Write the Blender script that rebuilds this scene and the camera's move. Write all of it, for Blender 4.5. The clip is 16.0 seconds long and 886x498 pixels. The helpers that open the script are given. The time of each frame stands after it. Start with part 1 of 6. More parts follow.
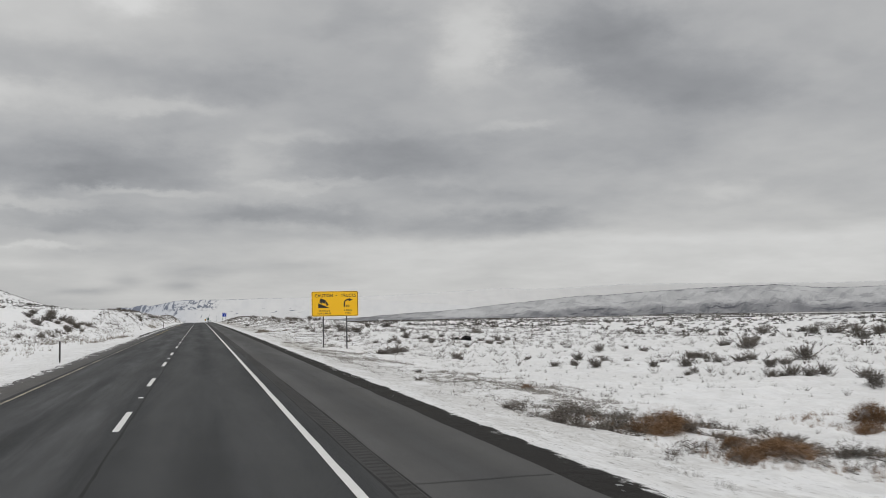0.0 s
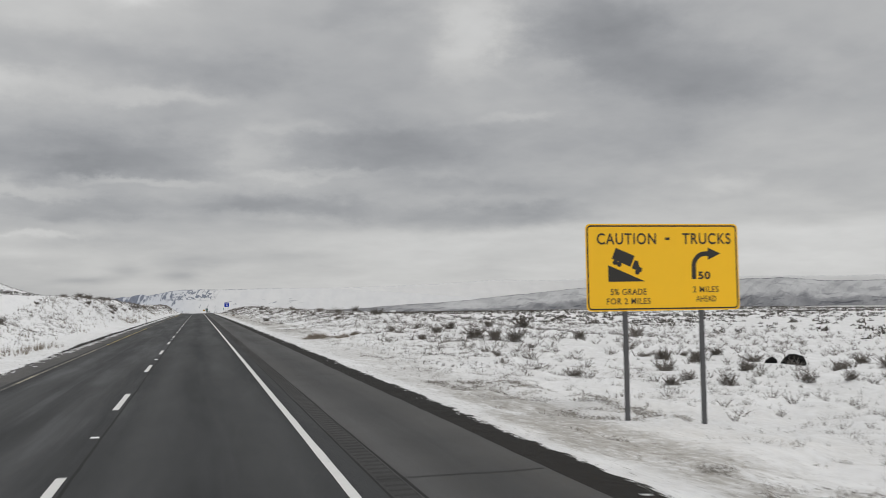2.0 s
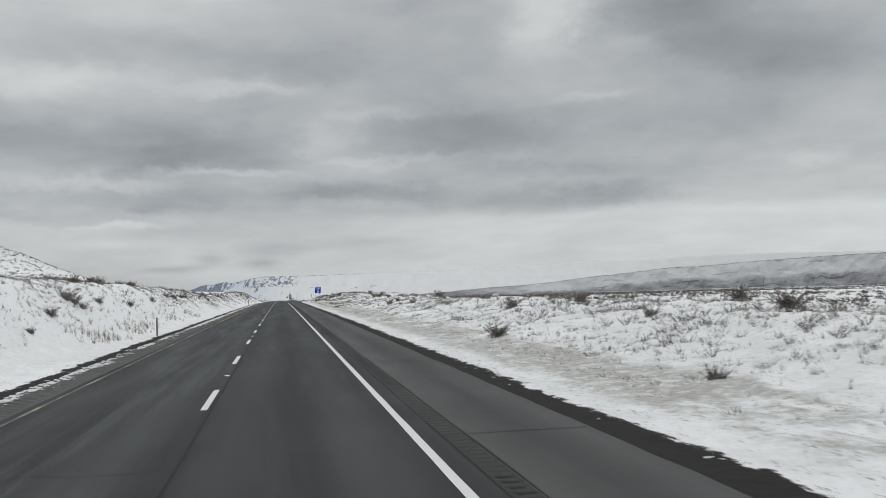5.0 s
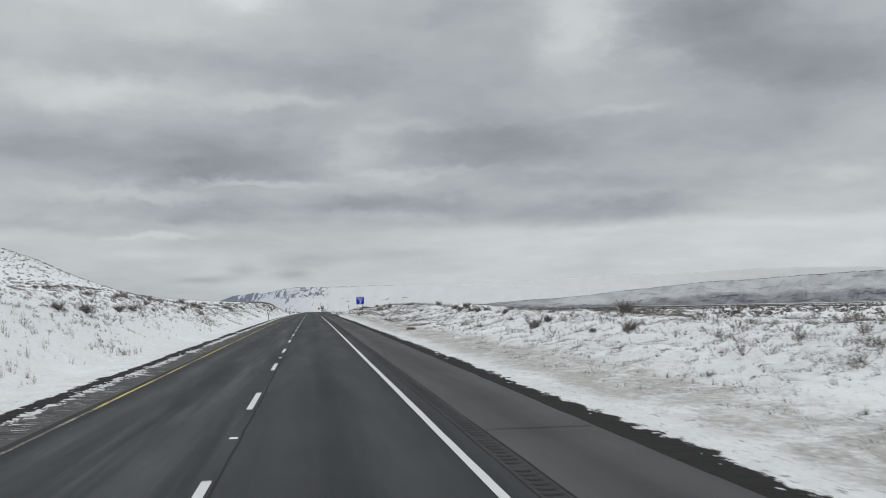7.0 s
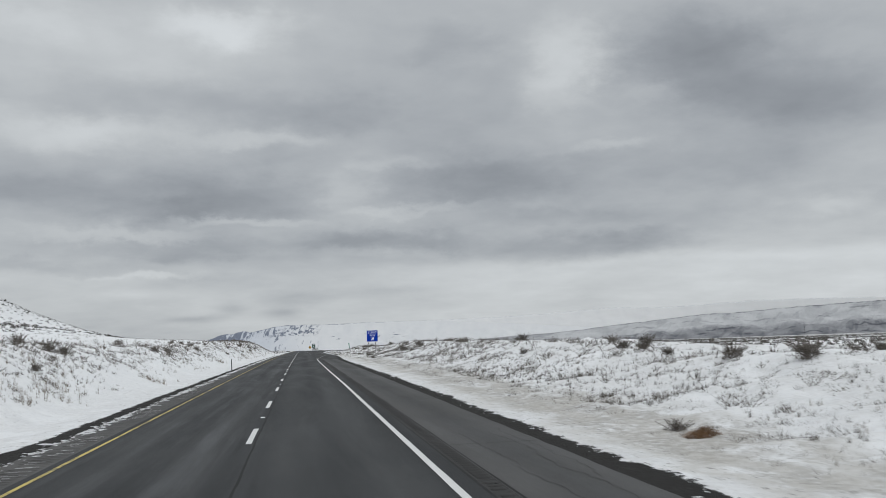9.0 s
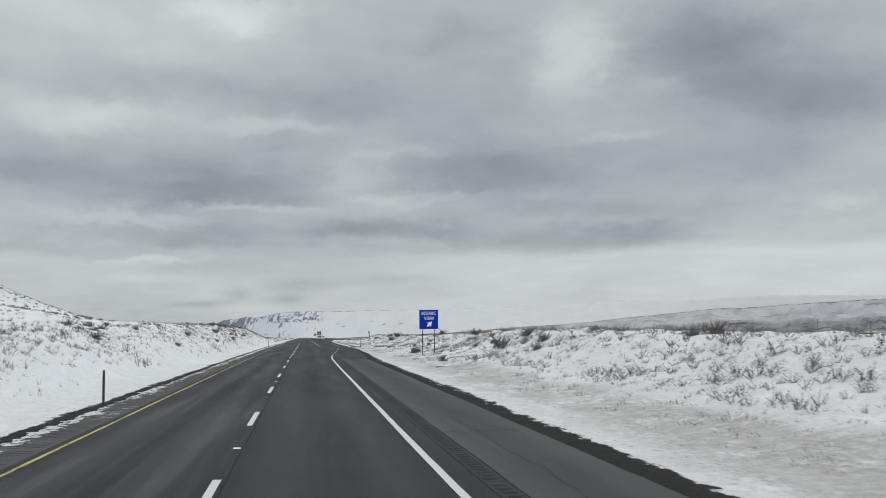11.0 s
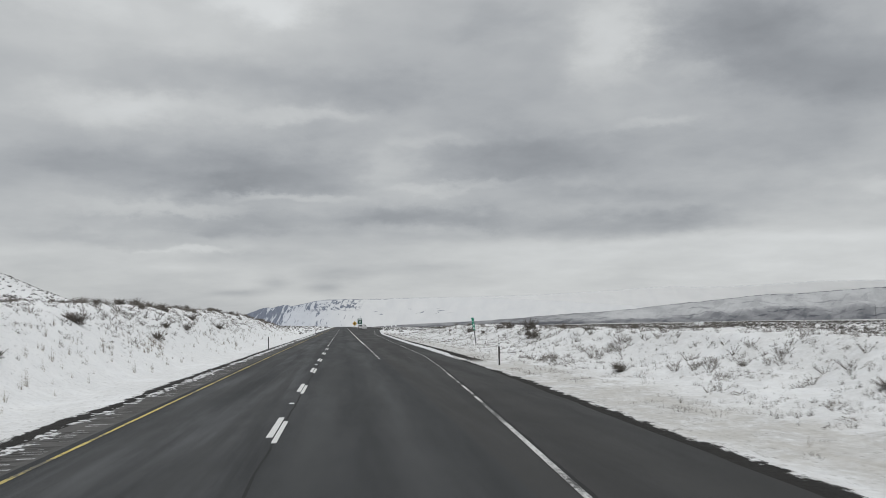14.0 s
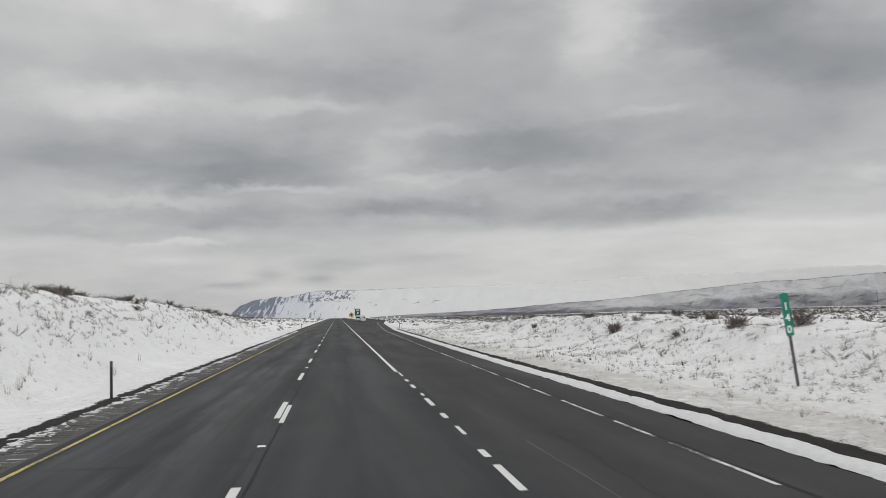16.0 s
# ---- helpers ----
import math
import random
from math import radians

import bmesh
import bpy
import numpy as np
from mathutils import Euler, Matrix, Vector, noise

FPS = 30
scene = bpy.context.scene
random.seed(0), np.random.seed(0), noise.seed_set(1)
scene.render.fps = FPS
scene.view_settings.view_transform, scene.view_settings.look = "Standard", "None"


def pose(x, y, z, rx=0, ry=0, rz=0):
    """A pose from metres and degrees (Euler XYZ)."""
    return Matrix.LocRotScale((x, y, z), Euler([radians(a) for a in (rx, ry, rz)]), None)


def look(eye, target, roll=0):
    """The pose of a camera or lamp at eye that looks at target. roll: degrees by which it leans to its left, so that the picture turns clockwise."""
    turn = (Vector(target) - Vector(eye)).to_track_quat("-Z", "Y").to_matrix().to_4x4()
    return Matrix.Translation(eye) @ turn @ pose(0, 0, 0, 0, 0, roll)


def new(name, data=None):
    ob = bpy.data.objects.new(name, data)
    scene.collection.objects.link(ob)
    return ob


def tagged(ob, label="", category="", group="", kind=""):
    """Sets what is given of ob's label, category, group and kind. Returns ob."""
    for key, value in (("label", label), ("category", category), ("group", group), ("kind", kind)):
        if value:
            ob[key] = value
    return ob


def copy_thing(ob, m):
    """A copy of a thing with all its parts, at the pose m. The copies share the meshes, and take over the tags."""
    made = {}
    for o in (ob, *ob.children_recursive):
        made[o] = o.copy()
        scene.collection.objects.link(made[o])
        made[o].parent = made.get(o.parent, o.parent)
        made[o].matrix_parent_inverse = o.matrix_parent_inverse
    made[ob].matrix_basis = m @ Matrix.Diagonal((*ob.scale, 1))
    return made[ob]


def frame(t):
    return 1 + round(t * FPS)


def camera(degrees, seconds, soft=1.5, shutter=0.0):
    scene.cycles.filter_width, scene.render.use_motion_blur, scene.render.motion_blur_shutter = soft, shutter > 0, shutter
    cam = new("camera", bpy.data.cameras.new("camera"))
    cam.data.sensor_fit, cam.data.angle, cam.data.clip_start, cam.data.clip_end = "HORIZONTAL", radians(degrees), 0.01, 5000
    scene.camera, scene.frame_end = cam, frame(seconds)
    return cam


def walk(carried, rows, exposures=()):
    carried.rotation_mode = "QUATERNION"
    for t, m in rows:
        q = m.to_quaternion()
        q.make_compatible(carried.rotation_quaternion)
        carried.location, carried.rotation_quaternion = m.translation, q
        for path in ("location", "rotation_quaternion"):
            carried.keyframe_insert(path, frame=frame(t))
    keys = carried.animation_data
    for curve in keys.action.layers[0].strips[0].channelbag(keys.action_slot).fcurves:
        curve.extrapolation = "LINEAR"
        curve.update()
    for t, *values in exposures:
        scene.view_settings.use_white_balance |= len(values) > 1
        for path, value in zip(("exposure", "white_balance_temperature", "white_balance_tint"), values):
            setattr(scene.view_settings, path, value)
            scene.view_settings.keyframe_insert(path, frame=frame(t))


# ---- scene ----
# ---------------------------------------------------------------- camera
cam = camera(52.9, 16.0, 0.5, 0.1)
ROWS = [  # seconds, x, y, z, yaw, pitch, roll
    (0.0, 1.665, -0.043, 2.347, -15.245, 3.948, 1.126),
    (0.5, 1.740, 14.708, 2.346, -15.305, 3.800, 1.600),
    (1.0, 1.786, 29.423, 2.342, -15.278, 3.507, 0.902),
    (1.5, 1.808, 44.113, 2.337, -15.319, 3.414, 0.800),
    (2.0, 1.810, 58.785, 2.329, -15.347, 3.395, 0.798),
    (2.5, 1.796, 73.450, 2.320, -15.357, 3.514, 0.796),
    (3.0, 1.769, 88.113, 2.308, -15.360, 3.746, 0.854),
    (3.5, 1.732, 102.783, 2.260, -15.286, 3.727, 0.913),
    (4.0, 1.690, 117.464, 2.278, -14.190, 3.996, 0.971),
    (4.5, 1.643, 132.163, 2.259, -13.017, 3.660, 1.257),
    (5.0, 1.596, 146.882, 2.239, -10.349, 2.435, 1.743),
    (5.2, 1.578, 152.780, 2.230, -9.980, 2.230, 1.700),
    (6.2, 1.490, 182.300, 2.180, -8.700, 2.900, 1.400),
    (7.3, 1.390, 214.940, 2.116, -8.200, 3.790, 1.080),
    (7.5, 1.375, 220.885, 2.125, -8.050, 4.330, 0.960),
    (8.0, 1.335, 235.773, 2.069, -8.255, 4.930, 1.100),
    (8.5, 1.305, 250.687, 2.032, -8.806, 5.550, 1.480),
    (9.0, 1.287, 265.627, 1.994, -9.020, 5.590, 1.980),
    (9.2, 1.287, 271.610, 1.978, -9.000, 5.570, 1.850),
    (10.3, 1.340, 304.560, 1.885, -8.800, 5.100, 1.100),
    (11.3, 1.412, 334.550, 1.784, -8.550, 4.800, 0.550),
    (11.5, 1.427, 340.550, 1.763, -8.110, 4.679, 0.498),
    (12.0, 1.451, 355.539, 1.702, -7.305, 4.617, 0.697),
    (12.5, 1.476, 370.511, 1.635, -6.546, 4.572, 0.847),
    (13.0, 1.499, 385.459, 1.561, -6.349, 4.537, 0.997),
    (13.5, 1.517, 400.371, 1.481, -6.353, 4.392, 1.014),
    (14.0, 1.527, 415.237, 1.394, -6.402, 4.186, 1.042),
    (14.5, 1.527, 430.046, 1.301, -6.729, 4.003, 1.110),
    (15.0, 1.512, 444.784, 1.202, -7.052, 3.681, 1.275),
    (15.5, 1.480, 459.438, 1.097, -6.989, 3.667, 1.440),
    (16.0, 1.427, 473.995, 0.986, -6.787, 3.547, 1.605),
]
walk(cam, [(t, pose(x, y, z, 90 + p, r, w)) for t, x, y, z, w, p, r in ROWS],
     [(0.0, -0.06, 6480, 10), (3.5, -0.06, 6430, 10), (5.0, 0.0, 6270, 7.5), (9.0, -0.04, 6150, 8), (12.5, 0.0, 6130, 7.5), (14.0, 0.0, 6300, 8.5), (15.0, 0.0, 6440, 9.5), (16.0, 0.0, 6480, 10)])


# ---------------------------------------------------------------- node helpers
class Net:
    """A small wrapper round a node tree."""

    def __init__(self, tree):
        self.t = tree
        tree.nodes.clear()

    def n(self, kind, **props):
        nd = self.t.nodes.new(kind)
        for k, v in props.items():
            if k == "operation":
                nd.operation = v
            elif k == "blend_type":
                nd.blend_type = v
            elif k == "data_type":
                nd.data_type = v
            elif k == "sky_type":
                nd.sky_type = v
        return nd

    def put(self, sock, v):
        if isinstance(v, bpy.types.NodeSocket):
            self.t.links.new(v, sock)
        else:
            sock.default_value = v

    def m(self, op, a, b=0.0, c=0.0, clamp=False):
        nd = self.n("ShaderNodeMath", operation=op)
        nd.use_clamp = clamp
        for s, v in zip(nd.inputs, (a, b, c)):
            self.put(s, v)
        return nd.outputs[0]

    def ramp(self, v, lo, hi, a=0.0, b=1.0):
        nd = self.n("ShaderNodeMapRange")
        nd.interpolation_type = "SMOOTHSTEP"
        for i, s in enumerate((v, lo, hi, a, b)):
            self.put(nd.inputs[i], s)
        return nd.outputs[0]

    def noise(self, vec, scale, detail=4.0, rough=0.55, dist=0.0):
        nd = self.n("ShaderNodeTexNoise")
        if vec is not None:
            self.put(nd.inputs["Vector"], vec)
        nd.inputs["Scale"].default_value = scale
        nd.inputs["Detail"].default_value = detail
        nd.inputs["Roughness"].default_value = rough
        nd.inputs["Distortion"].default_value = dist
        return nd.outputs[0]

    def scaled(self, vec, sx, sy, sz):
        nd = self.n("ShaderNodeVectorMath", operation="MULTIPLY")
        self.put(nd.inputs[0], vec)
        nd.inputs[1].default_value = (sx, sy, sz)
        return nd.outputs[0]

    def xyz(self, vec):
        nd = self.n("ShaderNodeSeparateXYZ")
        self.put(nd.inputs[0], vec)
        return nd.outputs

    def vec(self, x, y, z=0.0):
        nd = self.n("ShaderNodeCombineXYZ")
        for s, v in zip(nd.inputs, (x, y, z)):
            self.put(s, v)
        return nd.outputs[0]

    def mix(self, f, a, b):
        nd = self.n("ShaderNodeMix", data_type="RGBA")
        self.put(nd.inputs[0], f)
        for s, v in ((nd.inputs[6], a), (nd.inputs[7], b)):
            self.put(s, v if isinstance(v, bpy.types.NodeSocket) else (*v, 1.0))
        return nd.outputs[2]

    def bump(self, height, strength, dist):
        nd = self.n("ShaderNodeBump")
        nd.inputs["Strength"].default_value = strength
        nd.inputs["Distance"].default_value = dist
        self.put(nd.inputs["Height"], height)
        return nd.outputs[0]


def material(name):
    """A new material: its net, its Principled node and the object's coordinates in metres."""
    mat = bpy.data.materials.new(name)
    mat.use_nodes = True
    k = Net(mat.node_tree)
    out = k.n("ShaderNodeOutputMaterial")
    sh = k.n("ShaderNodeBsdfPrincipled")
    k.t.links.new(sh.outputs[0], out.inputs[0])
    pos = k.n("ShaderNodeTexCoord").outputs["Object"]
    return mat, k, sh, pos


# ---------------------------------------------------------------- sky and sun
SUN_AZ, SUN_EL = radians(165), radians(48)   # from ahead, clockwise; the sun stands veiled and high behind the camera


def build_world():
    w = bpy.data.worlds.new("overcast_sky")
    scene.world = w
    w.use_nodes = True
    k = Net(w.node_tree)
    out = k.n("ShaderNodeOutputWorld")
    d = k.xyz(k.n("ShaderNodeTexCoord").outputs["Generated"])
    x, y, z = d[0], d[1], d[2]
    az = k.m("MULTIPLY", k.m("ARCTAN2", x, y), 57.2958)
    el = k.m("MULTIPLY", k.m("ARCSINE", z), 57.2958)
    # the cloud deck lies flat overhead: its billows crowd together towards the horizon
    deck = k.m("ADD", k.m("MAXIMUM", z, 0.0), 0.20)
    du, dv = k.m("DIVIDE", x, deck), k.m("DIVIDE", y, deck)
    n1 = k.noise(k.vec(du, dv, 5.0), 1.0, 8.0, 0.50, 0.2)
    n2 = k.noise(k.vec(du, dv, 3.0), 2.6, 7.0, 0.52, 0.2)
    n3 = k.noise(k.vec(k.m("MULTIPLY", az, 0.17), k.m("MULTIPLY", el, 0.30), 9.0), 1.0, 8.0, 0.62)
    n4 = k.noise(k.vec(k.m("MULTIPLY", az, 0.17), k.m("MULTIPLY", el, 0.30), 17.0), 1.0, 8.0, 0.62)
    n5 = k.noise(k.vec(du, dv, 23.0), 7.0, 6.0, 0.55, 0.2)
    azw = k.m("ADD", az, k.m("MULTIPLY", k.m("SUBTRACT", n3, 0.5), 8.0))
    elw = k.m("ADD", el, k.m("MULTIPLY", k.m("SUBTRACT", n4, 0.5), 3.6))

    # overcast dome: brighter towards the zenith; a clear bright slot low down
    base = k.m("ADD", 0.47, k.m("MULTIPLY", k.ramp(el, 24.0, 70.0), 0.46))
    total = base
    for a, e, sa, se, v in SKY_MASSES:
        q1 = k.m("POWER", k.m("DIVIDE", k.m("SUBTRACT", azw, a), sa), 2.0)
        q2 = k.m("POWER", k.m("DIVIDE", k.m("SUBTRACT", elw, e), se), 2.0)
        g = k.m("EXPONENT", k.m("MULTIPLY", k.m("POWER", k.m("ADD", q1, q2), 1.35), -1.0))
        total = k.m("ADD", total, k.m("MULTIPLY", g, v * 1.3))
    azs = k.m("ADD", az, k.m("MULTIPLY", k.m("SUBTRACT", n2, 0.5), 1.6))
    els = k.m("ADD", el, k.m("MULTIPLY", k.m("SUBTRACT", n3, 0.5), 0.5))
    for a, e, sa, se, v in CLOUDLETS:
        q1 = k.m("POWER", k.m("DIVIDE", k.m("SUBTRACT", azs, a), sa), 2.0)
        q2 = k.m("POWER", k.m("DIVIDE", k.m("SUBTRACT", els, e), se), 2.0)
        total = k.m("ADD", total, k.m("MULTIPLY", k.m("EXPONENT", k.m("MULTIPLY", k.m("ADD", q1, q2), -1.0)), v))
    slot = k.m("SUBTRACT", 1.0, k.ramp(k.m("ADD", el, k.m("MULTIPLY", k.m("SUBTRACT", n2, 0.5), 2.4)), 4.1, 5.2))
    slot = k.m("MULTIPLY", slot, k.ramp(az, -4.0, 14.0, 0.5, 1.0))
    total = k.m("ADD", total, k.m("MULTIPLY", slot, 0.13))
    total = k.m("ADD", total, k.m("MULTIPLY", k.m("SUBTRACT", n1, 0.5), 0.24))
    total = k.m("ADD", total, k.m("MULTIPLY", k.m("SUBTRACT", n2, 0.5), 0.15))
    total = k.m("ADD", total, k.m("MULTIPLY", k.m("SUBTRACT", n5, 0.5), 0.08))
    total = k.m("MAXIMUM", total, 0.2)
    dark = k.ramp(total, 0.25, 0.6)
    tint = k.mix(dark, (0.96, 0.985, 1.03), (1.0, 1.0, 0.985))
    col = k.n("ShaderNodeVectorMath", operation="SCALE")
    k.put(col.inputs[0], tint)
    k.put(col.inputs["Scale"], total)
    sky = k.n("ShaderNodeTexSky", sky_type="NISHITA")
    sky.sun_disc = False
    sky.sun_elevation, sky.sun_rotation = SUN_EL, SUN_AZ
    b1 = k.n("ShaderNodeBackground")
    k.put(b1.inputs[0], sky.outputs[0])
    b1.inputs[1].default_value = 0.08
    b2 = k.n("ShaderNodeBackground")
    k.put(b2.inputs[0], col.outputs[0])
    b2.inputs[1].default_value = 1.0
    mx = k.n("ShaderNodeMixShader")
    mx.inputs[0].default_value = 0.97      # cloud cover
    k.t.links.new(b1.outputs[0], mx.inputs[1])
    k.t.links.new(b2.outputs[0], mx.inputs[2])
    k.t.links.new(mx.outputs[0], out.inputs[0])


# cloud masses: azimuth, elevation, half widths (degrees), darker or brighter by
SKY_MASSES = [
    (-12.0, 18.0, 9.0, 4.0, 0.06),
    (10.0, 3.2, 9.0, 1.2, -0.02),
    (-4.1, 9.1, 5.7, 1.78, -0.11),
    (-9.7, 8.1, 4.5, 0.74, -0.06),
    (12.2, 9.9, 7.0, 1.80, -0.10),
    (5.5, 6.1, 5.7, 0.89, -0.11),
    (16.9, 7.2, 4.5, 0.52, -0.05),
    (25.4, 16.8, 4.9, 2.78, -0.11),
    (31.6, 13.6, 6.8, 2.04, -0.10),
    (29.5, 17.5, 6.0, 1.85, -0.05),
    (-7.2, 15.0, 8.3, 1.33, -0.06),
    (2.4, 14.1, 4.2, 1.11, -0.05),
    (18.6, 5.5, 6.4, 0.89, -0.09),
    (27.1, 10.0, 5.3, 1.48, -0.05),
    (9.9, 18.4, 2.6, 1.33, -0.05),
    (-7.2, 6.1, 5.7, 0.59, -0.06),
    (-15.5, 5.0, 4.2, 0.52, -0.05),
    (-15.0, 9.4, 4.5, 1.11, -0.05),
    (-4.4, 19.5, 4.5, 1.19, 0.13),
    (-13.2, 12.9, 5.7, 1.11, 0.10),
    (-2.3, 12.6, 4.5, 0.52, 0.07),
    (17.6, 17.0, 2.6, 2.78, 0.11),
    (23.3, 14.8, 1.9, 0.52, 0.05),
    (-3.8, 7.5, 4.9, 0.30, 0.07),
    (-15.8, 19.0, 4.2, 1.11, 0.06),
    (3.8, 9.7, 1.5, 1.11, 0.05),
    (7.4, 8.1, 4.5, 0.33, 0.05),
    (32.4, 7.0, 2.3, 0.59, 0.05),
    (32.8, 4.2, 8.7, 2.59, 0.05),
    (-9.2, 4.4, 3.4, 0.26, 0.07),
    (5.6, 11.4, 2.3, 0.44, 0.04),
    (20.6, 11.5, 3.0, 0.37, 0.05),
    (-11.5, 6.8, 5.3, 0.37, 0.05),
]
CLOUDLETS = [
    (-6.6, 1.5, 1.5, 0.20, -0.13),
    (-4.2, 2.15, 0.8, 0.35, -0.10),
    (-1.2, 1.85, 1.2, 0.32, -0.13),
    (-0.5, 2.7, 2.2, 0.5, -0.07),
    (-9.5, 3.2, 2.5, 0.35, 0.06),
    (-6.0, 4.0, 3.5, 0.45, -0.05),
    (4.0, 3.0, 3.0, 0.35, -0.04),
]
build_world()
sun_data = bpy.data.lights.new("veiled_sun", "SUN")
sun_data.energy, sun_data.angle, sun_data.color = 1.0, radians(35), (1.0, 0.975, 0.94)
sun = new("veiled_sun", sun_data)
sun.matrix_world = look((100 * math.sin(SUN_AZ), 100 * math.cos(SUN_AZ), 100 * math.tan(SUN_EL)), (0, 0, 0))
scene.view_settings.exposure = 0.0


# ---------------------------------------------------------------- materials
def mat_plain(name, colour, rough=0.6, metal=0.0, vary=0.12, scale=6.0, bump=0.0, gloss=0.5):
    mat, k, sh, pos = material(name)
    sh.inputs["Specular IOR Level"].default_value = gloss
    n = k.noise(pos, scale, 5.0, 0.6)
    lo = tuple(c * (1 - vary) for c in colour)
    hi = tuple(min(1.0, c * (1 + vary)) for c in colour)
    k.put(sh.inputs["Base Color"], k.mix(n, lo, hi))
    k.put(sh.inputs["Roughness"], k.ramp(n, 0.2, 0.8, rough * 0.9, min(1.0, rough * 1.1)))
    sh.inputs["Metallic"].default_value = metal
    if bump:
        k.put(sh.inputs["Normal"], k.bump(k.noise(pos, scale * 6, 4.0), 0.5, bump))
    return mat


def mat_asphalt(name, tone, streak, warm=0.0):
    """Worn asphalt: fine stones, polished wheel paths along the lane, blotches and tar seams."""
    mat, k, sh, pos = material(name)
    p = k.xyz(pos)
    grain = k.noise(pos, 60.0, 3.0, 0.7)
    blotch = k.noise(k.scaled(pos, 0.6, 0.05, 1.0), 1.0, 5.0, 0.6, 0.4)
    patch = k.noise(k.scaled(pos, 0.35, 0.35, 1.0), 1.0, 4.0, 0.6)
    # two wheel paths in each 3.66 m lane
    wob = k.m("ADD", p[0], k.m("MULTIPLY", k.m("SUBTRACT", k.noise(k.scaled(pos, 0.0, 0.03, 0.0), 1.0, 3.0), 0.5), 0.7))
    wave = k.m("COSINE", k.m("MULTIPLY", k.m("SUBTRACT", wob, 0.92), 2 * math.pi / 1.83))
    f = k.m("ADD", k.m("MULTIPLY", blotch, 0.9), k.m("MULTIPLY", k.m("MULTIPLY", wave, streak), 0.34))
    f = k.m("ADD", f, k.m("MULTIPLY", k.m("SUBTRACT", patch, 0.5), 1.0))
    f = k.m("ADD", f, k.m("MULTIPLY", k.m("SUBTRACT", grain, 0.5), 0.5), clamp=True)
    lo = (tone * 0.68 * (1 + warm), tone * 0.70, tone * 0.73 * (1 - warm))
    hi = (tone * 1.3 * (1 + warm), tone * 1.3, tone * 1.31 * (1 - warm))
    # dried salt and dust drawn out along the passing lane
    dust = k.ramp(k.noise(k.scaled(pos, 1.5, 0.035, 0.0), 1.0, 5.0, 0.62), 0.40, 0.64)
    dust = k.m("MULTIPLY", dust, k.m("MULTIPLY", k.ramp(p[0], -3.7, -3.2), k.ramp(p[0], 0.6, -0.6, 0.25, 1.0)))
    dust = k.m("MULTIPLY", dust, k.ramp(k.noise(k.scaled(pos, 0.8, 0.12, 0.0), 1.0, 5.0, 0.65), 0.38, 0.62, 0.3, 1.0))
    col = k.mix(k.m("MULTIPLY", dust, 0.85 * streak / 1.2), k.mix(f, lo, hi), (tone * 2.3, tone * 2.36, tone * 2.5))
    k.put(sh.inputs["Base Color"], col)
    k.put(sh.inputs["Roughness"], k.ramp(blotch, 0.3, 0.7, 0.62, 0.82))
    sh.inputs["Specular IOR Level"].default_value = 0.25
    k.put(sh.inputs["Normal"], k.bump(grain, 0.5, 0.01))
    return mat


def mat_marking(name, colour, under, wear):
    """Road paint worn through to the asphalt in flecks."""
    mat, k, sh, pos = material(name)
    n = k.noise(pos, 14.0, 5.0, 0.7)
    big = k.noise(k.scaled(pos, 1.0, 0.25, 1.0), 1.3, 4.0, 0.6)
    gone = k.ramp(k.m("ADD", k.m("MULTIPLY", n, 0.55), k.m("MULTIPLY", big, 0.45)), wear, wear + 0.09)
    dirt = k.mix(k.noise(pos, 5.0, 4.0), tuple(c * 0.82 for c in colour), colour)
    k.put(sh.inputs["Base Color"], k.mix(gone, dirt, under))
    sh.inputs["Roughness"].default_value = 0.65
    return mat


